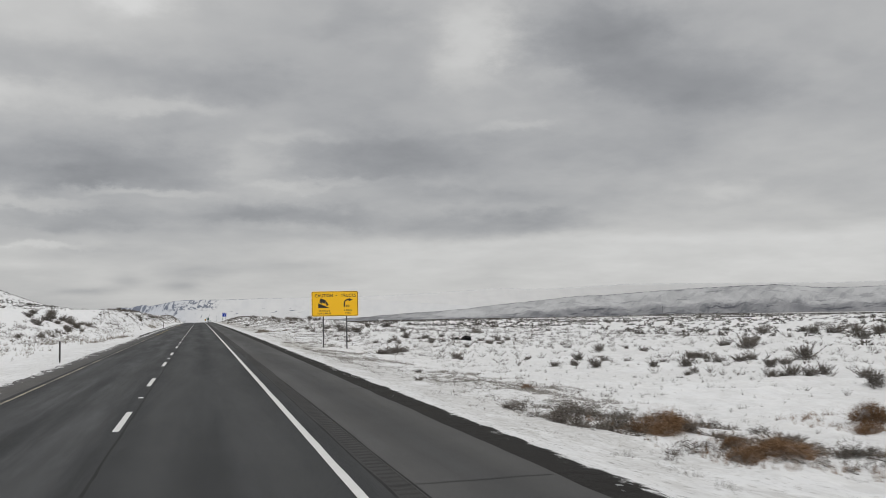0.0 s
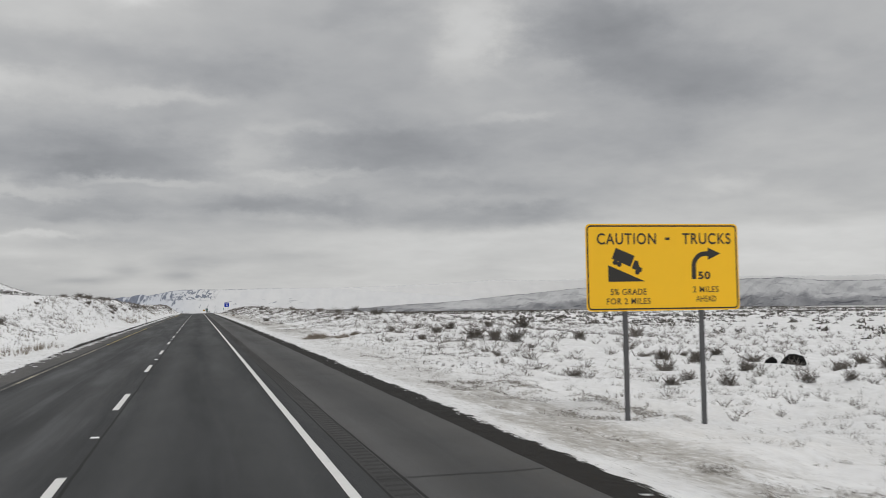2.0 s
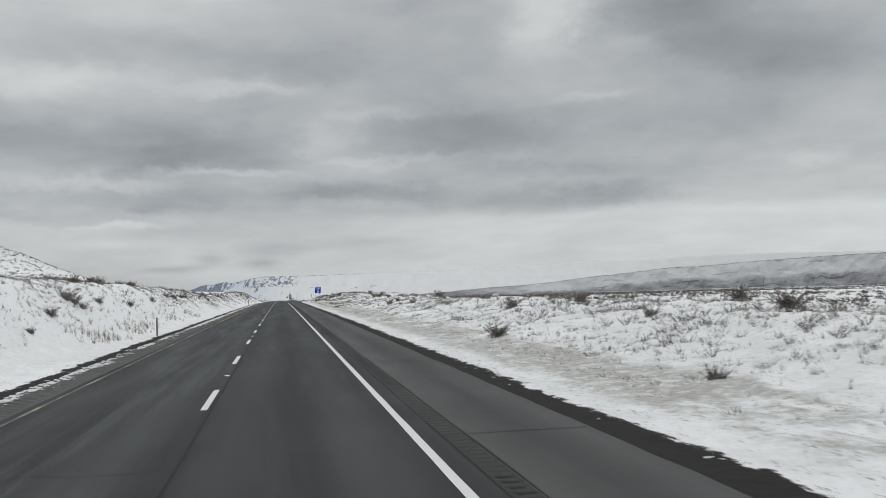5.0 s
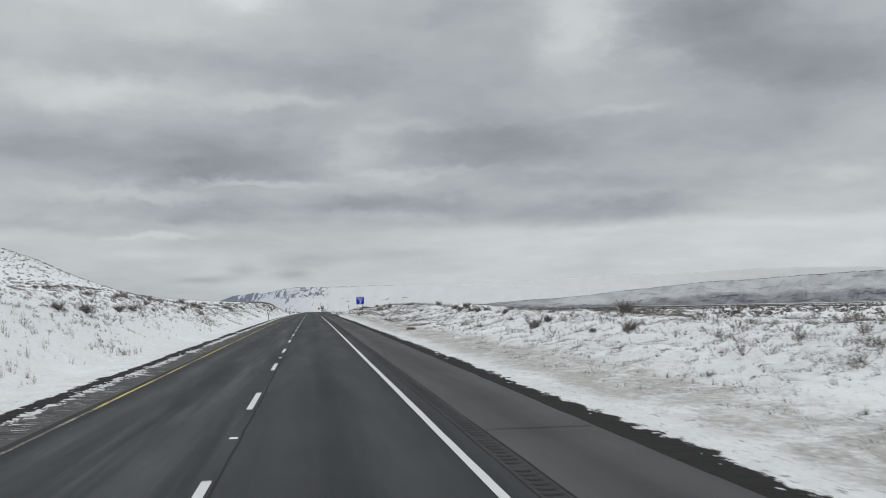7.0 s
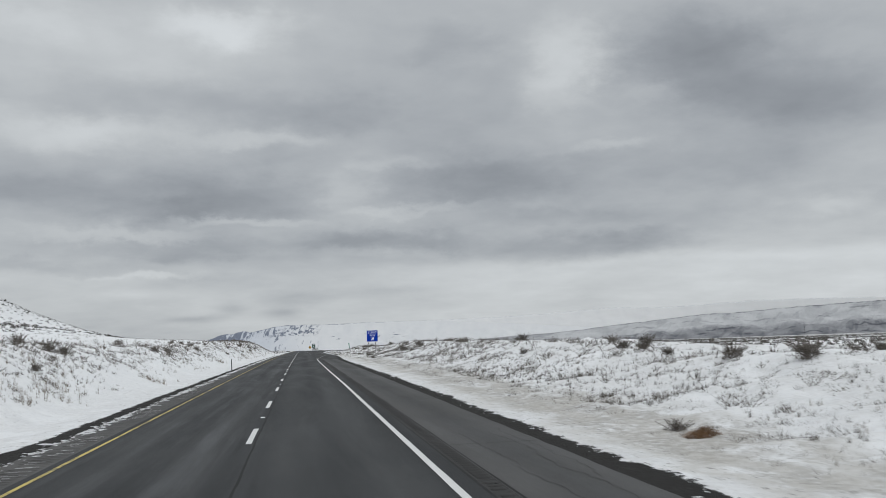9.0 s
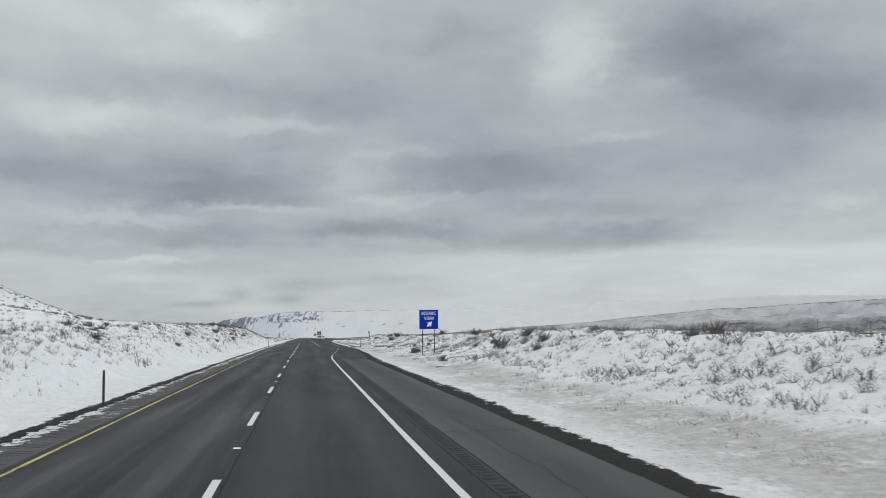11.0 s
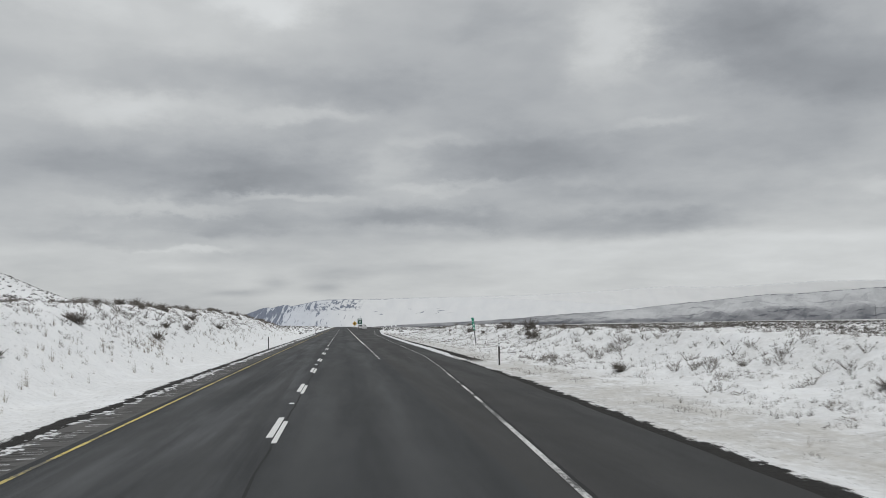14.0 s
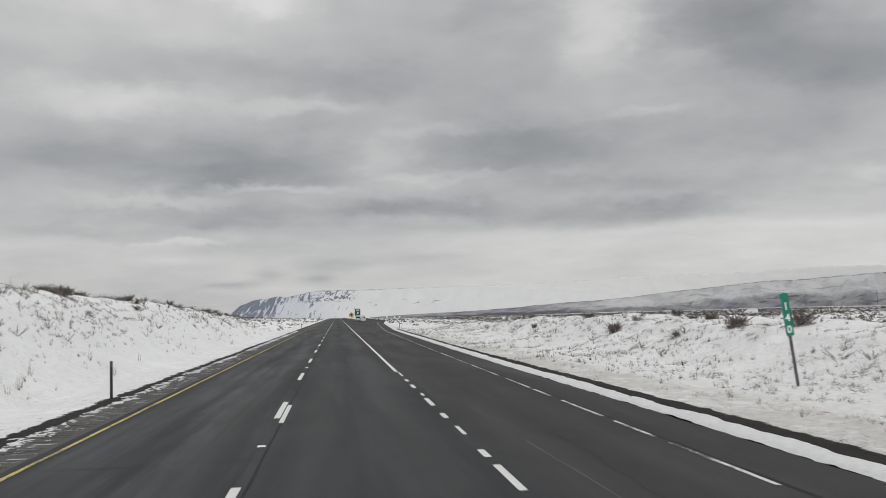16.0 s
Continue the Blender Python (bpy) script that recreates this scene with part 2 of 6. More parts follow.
def mat_ground():
    """Snow with gravel along the pavement, brown slush on the near verge and scrub far out."""
    mat, k, sh, pos = material("snow_ground")
    p = k.xyz(pos)
    fine = k.noise(pos, 9.0, 6.0, 0.65)
    mid = k.noise(pos, 1.1, 5.0, 0.6, 0.3)
    big = k.noise(pos, 0.11, 4.0, 0.55)
    snow = k.mix(mid, (0.73, 0.74, 0.76), (0.88, 0.88, 0.88))
    slushy = k.mix(fine, (0.27, 0.26, 0.245), (0.60, 0.59, 0.57))
    dapple = k.ramp(k.noise(k.scaled(pos, 1.0, 0.7, 1.0), 5.5, 6.0, 0.75), 0.52, 0.70)
    snow = k.mix(k.m("MULTIPLY", k.m("MULTIPLY", dapple, k.ramp(big, 0.3, 0.6, 0.35, 0.8)), k.ramp(k.m("ABSOLUTE", p[0]), 20.0, 11.0, 0.4, 1.0)), snow, (0.53, 0.535, 0.545))
    # thrown slush: strongest beside the road, in long streaks
    streak = k.noise(k.scaled(pos, 1.1, 0.6, 1.0), 1.0, 6.0, 0.66, 0.3)
    wander = k.m("ADD", p[0], k.m("MULTIPLY", k.m("SUBTRACT", k.noise(k.scaled(pos, 0.5, 0.16, 1.0), 1.0, 4.0, 0.6), 0.5), 2.4))
    near_r = k.m("MULTIPLY", k.ramp(wander, 8.0, 9.0), k.ramp(wander, 12.2, 10.8))
    near_r = k.m("MULTIPLY", near_r, k.ramp(p[1], 40.0, 75.0, 0.30, 1.0))
    near_r = k.m("MULTIPLY", near_r, k.m("MULTIPLY", k.ramp(p[1], 290.0, 420.0, 1.0, 0.45), k.m("SUBTRACT", 1.0, k.m("MULTIPLY", 0.65, k.m("MULTIPLY", k.ramp(p[1], 82.0, 93.0), k.ramp(p[1], 142.0, 126.0))))))
    near_l = k.m("MULTIPLY", k.ramp(p[0], -10.5, -7.0), 0.35)
    s = k.m("MULTIPLY", k.m("ADD", near_r, near_l), k.ramp(k.m("ADD", streak, k.m("MULTIPLY", k.m("SUBTRACT", big, 0.5), 0.6)), 0.31, 0.55))
    s = k.m("MULTIPLY", s, k.ramp(k.noise(pos, 4.5, 6.0, 0.75), 0.36, 0.60, 0.25, 1.0))
    col = k.mix(k.m("MULTIPLY", s, 0.9), snow, slushy)
    # crumbs of soil showing through
    crumbs = k.m("MULTIPLY", k.ramp(fine, 0.66, 0.74), k.ramp(mid, 0.46, 0.62))
    col = k.mix(k.m("MULTIPLY", crumbs, 0.5), col, (0.16, 0.125, 0.09))
    grit = k.m("MULTIPLY", k.ramp(k.noise(k.scaled(pos, 1.0, 0.6, 1.0), 7.0, 3.0, 0.6), 0.60, 0.66), k.m("MULTIPLY", k.ramp(wander, 7.4, 8.6), k.ramp(wander, 13.5, 11.0)))
    col = k.mix(k.m("MULTIPLY", grit, 0.55), col, (0.22, 0.21, 0.195))
    # thin tan slush over the snow nearer to the road further on
    tan = k.m("MULTIPLY", k.m("MULTIPLY", k.ramp(wander, 7.0, 8.6), k.ramp(wander, 13.5, 10.0)), k.ramp(p[1], 190.0, 260.0))
    tan = k.m("MULTIPLY", tan, k.ramp(k.noise(k.scaled(pos, 1.0, 0.5, 1.0), 0.9, 6.0, 0.7), 0.38, 0.62))
    col = k.mix(k.m("MULTIPLY", tan, 0.7), col, k.mix(fine, (0.42, 0.40, 0.37), (0.66, 0.645, 0.615)))
    # grass stubble through thin snow on the verge, and slush flecks thrown along the road
    stub = k.m("MULTIPLY", k.m("MULTIPLY", near_r, k.ramp(k.noise(pos, 3.2, 6.0, 0.8), 0.44, 0.56)), k.ramp(big, 0.34, 0.52))
    col = k.mix(k.m("MULTIPLY", stub, 0.4), col, k.mix(fine, (0.13, 0.115, 0.095), (0.40, 0.365, 0.32)))
    fleck = k.ramp(k.noise(k.scaled(pos, 7.0, 2.2, 3.0), 1.0, 4.0, 0.7), 0.60, 0.66)
    fleck = k.m("MULTIPLY", fleck, k.m("MAXIMUM", k.m("MULTIPLY", k.ramp(p[0], 6.5, 7.0), k.ramp(p[0], 10.0, 8.2)), k.m("MULTIPLY", k.ramp(p[0], -7.6, -6.0), k.ramp(p[0], -4.0, -5.0))))
    col = k.mix(k.m("MULTIPLY", fleck, 0.6), col, (0.12, 0.11, 0.10))
    # bare gravel shoulder beside the pavement with ragged snow edge
    rag = k.m("ADD", k.m("MULTIPLY", k.m("SUBTRACT", k.noise(k.scaled(pos, 1.0, 0.5, 1.0), 2.6, 6.0, 0.75), 0.5), 1.2),
              k.m("MULTIPLY", k.m("SUBTRACT", big, 0.5), 0.7))
    xr = k.m("ADD", p[0], rag)
    edge = k.ramp(p[1], 380.0, 460.0, 7.36, 8.7)
    right = k.m("MULTIPLY", k.ramp(k.m("SUBTRACT", xr, edge), 0.06, -0.03), k.ramp(p[0], 0.0, 1.0))
    out = k.m("ADD", k.ramp(p[1], 520.0, 620.0, 0.0, 1.0), k.m("MULTIPLY", rag, 0.5))
    band = k.m("SUBTRACT", p[0], out)
    strip2 = k.m("MULTIPLY", k.m("MULTIPLY", k.ramp(band, 8.95, 9.0), k.ramp(band, 9.78, 9.7)), k.ramp(p[1], 464.0, 470.0))
    right = k.m("MAXIMUM", right, strip2)
    ledge = k.m("SUBTRACT", xr, k.m("ADD", k.ramp(p[1], 95.0, 135.0, -5.25, -5.92), k.ramp(p[1], 330.0, 390.0, 0.0, 0.16)))
    left = k.m("MULTIPLY", k.ramp(ledge, 0.0, 0.08), k.ramp(p[0], 1.0, 0.0))
    bare = k.m("MAXIMUM", right, left)
    gravel = k.mix(k.noise(pos, 22.0, 4.0, 0.7), (0.008, 0.0075, 0.007), (0.030, 0.028, 0.026))
    col = k.mix(bare, col, gravel)
    # distant scrub: too small to pick out singly
    dist = k.ramp(k.m("ADD", k.m("ABSOLUTE", p[0]), k.m("MULTIPLY", p[1], 0.55)), 420.0, 900.0)
    scrub = k.ramp(k.noise(k.scaled(pos, 0.35, 0.35, 0.35), 1.0, 4.0, 0.7), 0.41, 0.57)
    col = k.mix(k.m("MULTIPLY", k.m("MULTIPLY", dist, scrub), k.ramp(p[0], -60.0, 40.0, 0.7, 0.85)), col, (0.10, 0.095, 0.085))
    k.put(sh.inputs["Base Color"], col)
    k.put(sh.inputs["Roughness"], k.ramp(bare, 0.0, 1.0, 0.75, 0.9))
    sh.inputs["Specular IOR Level"].default_value = 0.25
    h = k.m("ADD", k.m("MULTIPLY", mid, 0.8), k.m("MULTIPLY", fine, 0.3))
    k.put(sh.inputs["Normal"], k.bump(h, 0.6, 0.22))
    return mat


def hill_net(name):
    """A far hill's material: its net, shader, and place on the hill (azimuth in degrees, height from foot 0 to crest 1)."""
    mat, k, sh, _ = material(name)
    q = k.xyz(k.n("ShaderNodeTexCoord").outputs["UV"])
    sh.inputs["Roughness"].default_value = 0.9
    sh.inputs["Specular IOR Level"].default_value = 0.1
    return mat, k, sh, q[0], q[1]


def crest_line(k, a, u, seed):
    """Broken rock showing along the crest."""
    n = k.noise(k.vec(k.m("MULTIPLY", a, 1.7), seed, 0.0), 1.0, 5.0, 0.7)
    return k.m("MULTIPLY", k.ramp(u, 0.955, 0.985), k.ramp(n, 0.42, 0.56))


def mat_cliff():
    """Snowy ridge: a bare basalt bluff at one end, slanting rock ribs, outcrops under the rim, then smooth snow; blue
    shade is put into the snow colour on the left.
    """
    mat, k, sh, a, u = hill_net("snowy_cliff")
    slant = k.m("SUBTRACT", a, k.m("MULTIPLY", u, 0.7))
    ribs = k.noise(k.vec(k.m("MULTIPLY", slant, 5.2), k.m("MULTIPLY", u, 2.6), 2.0), 1.0, 6.0, 0.66, 0.5)
    bluff = k.ramp(k.m("ADD", a, k.m("MULTIPLY", k.m("SUBTRACT", ribs, 0.5), 1.2)), -3.2, -4.0)
    edge = k.m("SUBTRACT", k.m("SUBTRACT", 0.575, k.m("MULTIPLY", bluff, 0.15)), k.m("MULTIPLY", k.ramp(u, 0.35, 0.85), 0.06))
    rock = k.m("MULTIPLY", k.ramp(ribs, edge, k.m("ADD", edge, 0.07)), k.ramp(a, 1.5, 0.6))
    ledge = k.noise(k.vec(k.m("MULTIPLY", a, 4.0), k.m("MULTIPLY", k.m("ADD", u, k.m("MULTIPLY", a, 0.06)), 11.0), 7.0), 1.0, 5.0, 0.65)
    where = k.m("MULTIPLY", k.m("MULTIPLY", k.ramp(a, -2.2, -1.4), k.ramp(a, 1.3, 0.7)), k.m("MULTIPLY", k.ramp(u, 0.56, 0.66), k.ramp(u, 0.95, 0.86)))
    rock = k.m("MAXIMUM", rock, k.m("MULTIPLY", where, k.ramp(ledge, 0.50, 0.56)))
    spots = k.noise(k.vec(k.m("MULTIPLY", a, 1.6), k.m("MULTIPLY", u, 16.0), 4.0), 1.0, 3.0, 0.6)
    low = k.m("MULTIPLY", k.m("MULTIPLY", k.ramp(a, 1.6, 2.2), k.ramp(a, 7.0, 6.0)), k.m("MULTIPLY", k.ramp(u, 0.36, 0.42), k.ramp(u, 0.62, 0.56)))
    rock = k.m("MAXIMUM", rock, k.m("MULTIPLY", low, k.ramp(spots, 0.62, 0.66)))
    rim = k.m("MULTIPLY", crest_line(k, a, u, 3.0), k.ramp(a, 8.4, 0.5, 0.0, 0.8))
    rock = k.m("MAXIMUM", rock, rim)
    soft = k.noise(k.vec(k.m("MULTIPLY", slant, 1.5), k.m("MULTIPLY", u, 2.5), 9.0), 1.0, 5.0, 0.6, 0.4)
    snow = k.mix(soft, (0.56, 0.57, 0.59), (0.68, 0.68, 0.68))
    # bluish shade and haze of the left slopes, mixed into the snow colour
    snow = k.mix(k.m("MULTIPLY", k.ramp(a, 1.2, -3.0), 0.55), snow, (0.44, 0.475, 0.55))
    stone = k.mix(k.noise(k.vec(k.m("MULTIPLY", a, 9.0), k.m("MULTIPLY", u, 9.0), 1.0), 1.0, 4.0), (0.075, 0.09, 0.13), (0.20, 0.225, 0.285))
    k.put(sh.inputs["Base Color"], k.mix(k.m("MULTIPLY", rock, 0.92), snow, stone))
    return mat


def mat_far_range():
    """Pale snow with faint gullies and a thin broken crest."""
    mat, k, sh, a, u = hill_net("far_snow_range")
    n = k.noise(k.vec(k.m("ADD", k.m("MULTIPLY", a, 0.9), k.m("MULTIPLY", u, 0.8)), k.m("MULTIPLY", u, 1.5), 0.0), 1.0, 6.0, 0.62, 0.8)
    f = k.m("ADD", k.ramp(n, 0.35, 0.7, 0.0, 0.25), k.m("MULTIPLY", crest_line(k, a, u, 8.0), 0.6), clamp=True)
    k.put(sh.inputs["Base Color"], k.mix(f, (0.69, 0.69, 0.69), (0.55, 0.56, 0.58)))
    return mat


def mat_scrub_hill():
    """A long hill thinly snowed over: dark scrub on the lower slope, gully shading put into the colour, a dark crest.
    """
    mat, k, sh, a, u = hill_net("scrubby_hill")
    n = k.noise(k.vec(k.m("MULTIPLY", a, 0.5), k.m("ADD", k.m("MULTIPLY", u, 3.0), k.m("MULTIPLY", a, 0.25)), 0.0), 1.0, 5.0, 0.6, 0.4)
    m = k.noise(k.vec(k.m("SUBTRACT", k.m("MULTIPLY", a, 0.8), k.m("MULTIPLY", u, 0.9)), k.m("MULTIPLY", u, 3.2), 6.0), 1.0, 5.0, 0.62, 0.9)
    fine = k.noise(k.vec(k.m("MULTIPLY", a, 7.0), k.m("MULTIPLY", u, 9.0), 2.0), 1.0, 4.0, 0.65)
    f = k.m("ADD", k.ramp(n, 0.36, 0.66, 0.03, 0.30), k.m("MULTIPLY", k.m("SUBTRACT", fine, 0.5), 0.22))
    # slanting gullies: their relief shade is coloured in here
    spur = k.noise(k.vec(k.m("MULTIPLY", a, 0.9), k.m("SUBTRACT", k.m("MULTIPLY", u, 3.4), k.m("MULTIPLY", a, 0.8)), 4.0), 1.0, 4.0, 0.6, 0.3)
    f = k.m("ADD", f, k.m("MULTIPLY", k.ramp(spur, 0.52, 0.60), 0.16))
    bench = k.noise(k.vec(k.m("MULTIPLY", a, 0.45), k.m("MULTIPLY", u, 9.0), 8.0), 1.0, 4.0, 0.6)
    f = k.m("ADD", f, k.m("MULTIPLY", k.ramp(bench, 0.58, 0.64), 0.30))
    f = k.m("ADD", f, k.m("MULTIPLY", k.ramp(k.m("ADD", u, k.m("MULTIPLY", k.m("SUBTRACT", m, 0.5), 0.5)), 0.58, 0.36), 0.50))
    f = k.m("ADD", f, k.m("MULTIPLY", k.ramp(a, 17.0, 11.0), 0.45))
    f = k.m("ADD", f, k.m("MULTIPLY", crest_line(k, a, u, 5.0), 0.65), clamp=True)
    k.put(sh.inputs["Base Color"], k.mix(f, (0.50, 0.505, 0.515), (0.09, 0.093, 0.108)))
    return mat


def mat_twig(name, lo, hi, snow_top):
    """Dry twigs and grey leaves; each clump a little different, the tops dusted with snow."""
    mat, k, sh, pos = material(name)
    isl = k.n("ShaderNodeNewGeometry").outputs["Random Per Island"]
    rnd = k.n("ShaderNodeObjectInfo").outputs["Random"]
    f = k.m("ADD", k.m("MULTIPLY", isl, 0.7), k.m("MULTIPLY", rnd, 0.3))
    col = k.mix(f, lo, hi)
    dust = k.ramp(k.noise(pos, 3.0, 4.0, 0.6), 0.56, 0.66)
    k.put(sh.inputs["Base Color"], k.mix(k.m("MULTIPLY", dust, snow_top), col, (0.72, 0.72, 0.73)))
    sh.inputs["Roughness"].default_value = 0.9
    sh.inputs["Specular IOR Level"].default_value = 0.1
    return mat


M_ROAD = mat_asphalt("lane_asphalt", 0.036, 1.2, -0.03)
M_SHOULDER = mat_asphalt("shoulder_asphalt", 0.064, 0.8, 0.02)
M_MEDIAN = mat_asphalt("median_shoulder_asphalt", 0.088, 0.4, 0.04)
M_INNER = mat_asphalt("inner_shoulder_asphalt", 0.036, 0.25, 0.03)
M_RAMP = mat_asphalt("ramp_asphalt", 0.035, 0.5, 0.02)
M_WHITE = mat_marking("white_paint", (0.74, 0.74, 0.73), (0.075, 0.075, 0.075), 0.62)
M_WORN = mat_marking("worn_white_paint", (0.70, 0.70, 0.69), (0.045, 0.045, 0.045), 0.465)
M_YELLOW = mat_marking("yellow_paint", (0.62, 0.50, 0.14), (0.085, 0.08, 0.07), 0.485)
M_YELLOW_WORN = mat_marking("worn_yellow_paint", (0.50, 0.45, 0.33), (0.07, 0.068, 0.062), 0.43)
M_TAR = mat_plain("tar_seam", (0.010, 0.010, 0.0105), 0.95, 0, 0.3, 3.0)
M_GROOVE = mat_plain("groove_dark", (0.024, 0.023, 0.022), 0.95, 0, 0.3, 3.0)
M_CRACK = mat_plain("fine_crack", (0.032, 0.032, 0.031), 0.95, 0, 0.4, 2.0)
M_SCRAPE = mat_plain("pale_scrape", (0.13, 0.13, 0.13), 0.8, 0, 0.4, 3.0)
M_SNOW = mat_ground()
M_CLOD = mat_plain("snow_clod", (0.70, 0.705, 0.715), 0.85, 0, 0.2, 7.0, 0.06)
M_SAGE = mat_twig("sagebrush_twigs", (0.050, 0.044, 0.038), (0.25, 0.225, 0.20), 0.42)
M_TWIG = mat_twig("dark_twigs", (0.045, 0.038, 0.031), (0.16, 0.14, 0.115), 0.1)
M_SAGE_FAR = mat_twig("far_scrub", (0.035, 0.032, 0.028), (0.11, 0.10, 0.085), 0.2)
M_STRAW = mat_twig("dry_grass", (0.10, 0.080, 0.060), (0.34, 0.295, 0.24), 0.25)
M_RUST = mat_twig("brown_tumbleweed", (0.060, 0.036, 0.022), (0.36, 0.225, 0.13), 0.4)
M_ASH = mat_twig("grey_brush", (0.12, 0.11, 0.10), (0.40, 0.38, 0.35), 0.7)
M_STEEL = mat_plain("galvanised_steel", (0.10, 0.10, 0.105), 0.55, 0.4, 0.25, 5.0)
M_DARK = mat_plain("dark_post", (0.030, 0.029, 0.028), 0.6, 0, 0.25, 8.0)
M_SIGN_Y = mat_plain("yellow_sheeting", (0.97, 0.54, 0.006), 0.45, 0, 0.04, 1.5)
M_SIGN_BLK = mat_plain("black_sheeting", (0.022, 0.020, 0.018), 0.5, 0, 0.2, 3.0)
M_SIGN_B = mat_plain("blue_sheeting", (0.002, 0.030, 0.33), 0.6, 0, 0.06, 1.5, 0.0, 0.15)
M_SIGN_W = mat_plain("white_sheeting", (0.80, 0.81, 0.82), 0.45, 0, 0.04, 3.0)
M_SIGN_G = mat_plain("green_sheeting", (0.006, 0.20, 0.125), 0.4, 0, 0.08, 3.0)
M_SIGN_G2 = mat_plain("dull_green_sheeting", (0.010, 0.075, 0.050), 0.5, 0, 0.1, 3.0)
M_SIGN_Y2 = mat_plain("dull_yellow_sheeting", (0.50, 0.30, 0.03), 0.5, 0, 0.1, 3.0)
M_ALU = mat_plain("aluminium_back", (0.45, 0.46, 0.47), 0.45, 0.8, 0.1, 3.0)
M_CARWHITE = mat_plain("white_car_paint", (0.72, 0.73, 0.74), 0.3, 0, 0.04, 2.0)
M_GLASS = mat_plain("dark_car_glass", (0.02, 0.022, 0.025), 0.08, 0, 0.1, 2.0)
M_RUBBER = mat_plain("tyre_rubber", (0.02, 0.02, 0.02), 0.85, 0, 0.2, 9.0)
M_ROCK = mat_plain("black_basalt", (0.006, 0.006, 0.006), 0.97, 0, 0.5, 3.0, 0.03, 0.1)
M_LAMP_RED = mat_plain("red_tail_lens", (0.30, 0.012, 0.010), 0.25, 0, 0.1, 9.0)


# ---------------------------------------------------------------- the lie of the land
def road_z(y):
    """Height of the carriageway: a long gentle crest, then down the grade."""
    y = np.asarray(y, float)
    up = np.maximum
    z = -0.5e-5 * y * y - 1e-5 * up(y - 320, 0) ** 2 + 1.5e-5 * up(y - 520, 0) ** 2
    z = np.where(y < 0, 0.0, z)
    d = np.clip(y - 1210, 0, 400)
    return z - 0.5e-4 * d * d - 0.04 * up(y - 1610, 0)


def lattice(ix, iy, seed):
    h = (ix.astype(np.int64) * 374761393 + iy.astype(np.int64) * 668265263 + seed * 982451653) & 0x7FFFFFFF
    h = (h ^ (h >> 13)) * 1274126177 & 0x7FFFFFFF
    h = h ^ (h >> 16)
    return (h & 0xFFFF) / 65535.0


def vnoise(x, y, seed=0):
    """Smooth noise from 0 to 1 on a unit lattice."""
    x, y = np.asarray(x, float), np.asarray(y, float)
    ix, iy = np.floor(x), np.floor(y)
    fx, fy = x - ix, y - iy
    fx, fy = fx * fx * (3 - 2 * fx), fy * fy * (3 - 2 * fy)
    a, b = lattice(ix, iy, seed), lattice(ix + 1, iy, seed)
    c, d = lattice(ix, iy + 1, seed), lattice(ix + 1, iy + 1, seed)
    return (a * (1 - fx) + b * fx) * (1 - fy) + (c * (1 - fx) + d * fx) * fy


def fbm(x, y, seed=0, octaves=4):
    s, w, t = 0.0, 1.0, 0.0
    for i in range(octaves):
        s = s + w * vnoise(np.asarray(x) * 2 ** i, np.asarray(y) * 2 ** i, seed + i)
        t += w
        w *= 0.5
    return s / t


def smooth(t):
    t = np.clip(t, 0, 1)
    return t * t * (3 - 2 * t)


def pave_left(y):
    return np.full_like(np.asarray(y, float), -4.95)


def pave_right(y):
    """Right-hand edge of the pavement: shoulder, then the exit lane that widens it."""
    return np.interp(y, [-100, 396, 420, 458, 520, 600, 700, 800], [6.55, 6.55, 7.4, 8.25, 8.35, 9.3, 13.0, 19.0])


LEFT_Y = [-60, 0, 60, 130, 175, 230, 290, 330, 380, 440, 500, 545, 600, 660, 800, 1200]
LEFT_X = [40, 40, 38, 26, 14, 14, 14, 15, 15, 14, 14, 14, 14, 16, 20, 20]
LEFT_Z = [3.6, 3.6, 3.8, 3.8, 3.6, 3.7, 3.2, 2.7, 2.7, 3.5, 3.95, 3.8, 2.7, 1.4, 0.8, 0.6]
RIGHT_Y = [-60, 60, 95, 130, 170, 250, 300, 330, 396, 413, 443, 500, 530, 550, 600, 660, 760, 1200]
RIGHT_Z = [-1.25, -1.3, -0.9, 0.4, 1.15, 1.2, 1.25, 1.8, 2.2, 1.9, 1.55, 1.4, 1.65, 1.45, 0.5, -0.1, -0.4, -0.6]


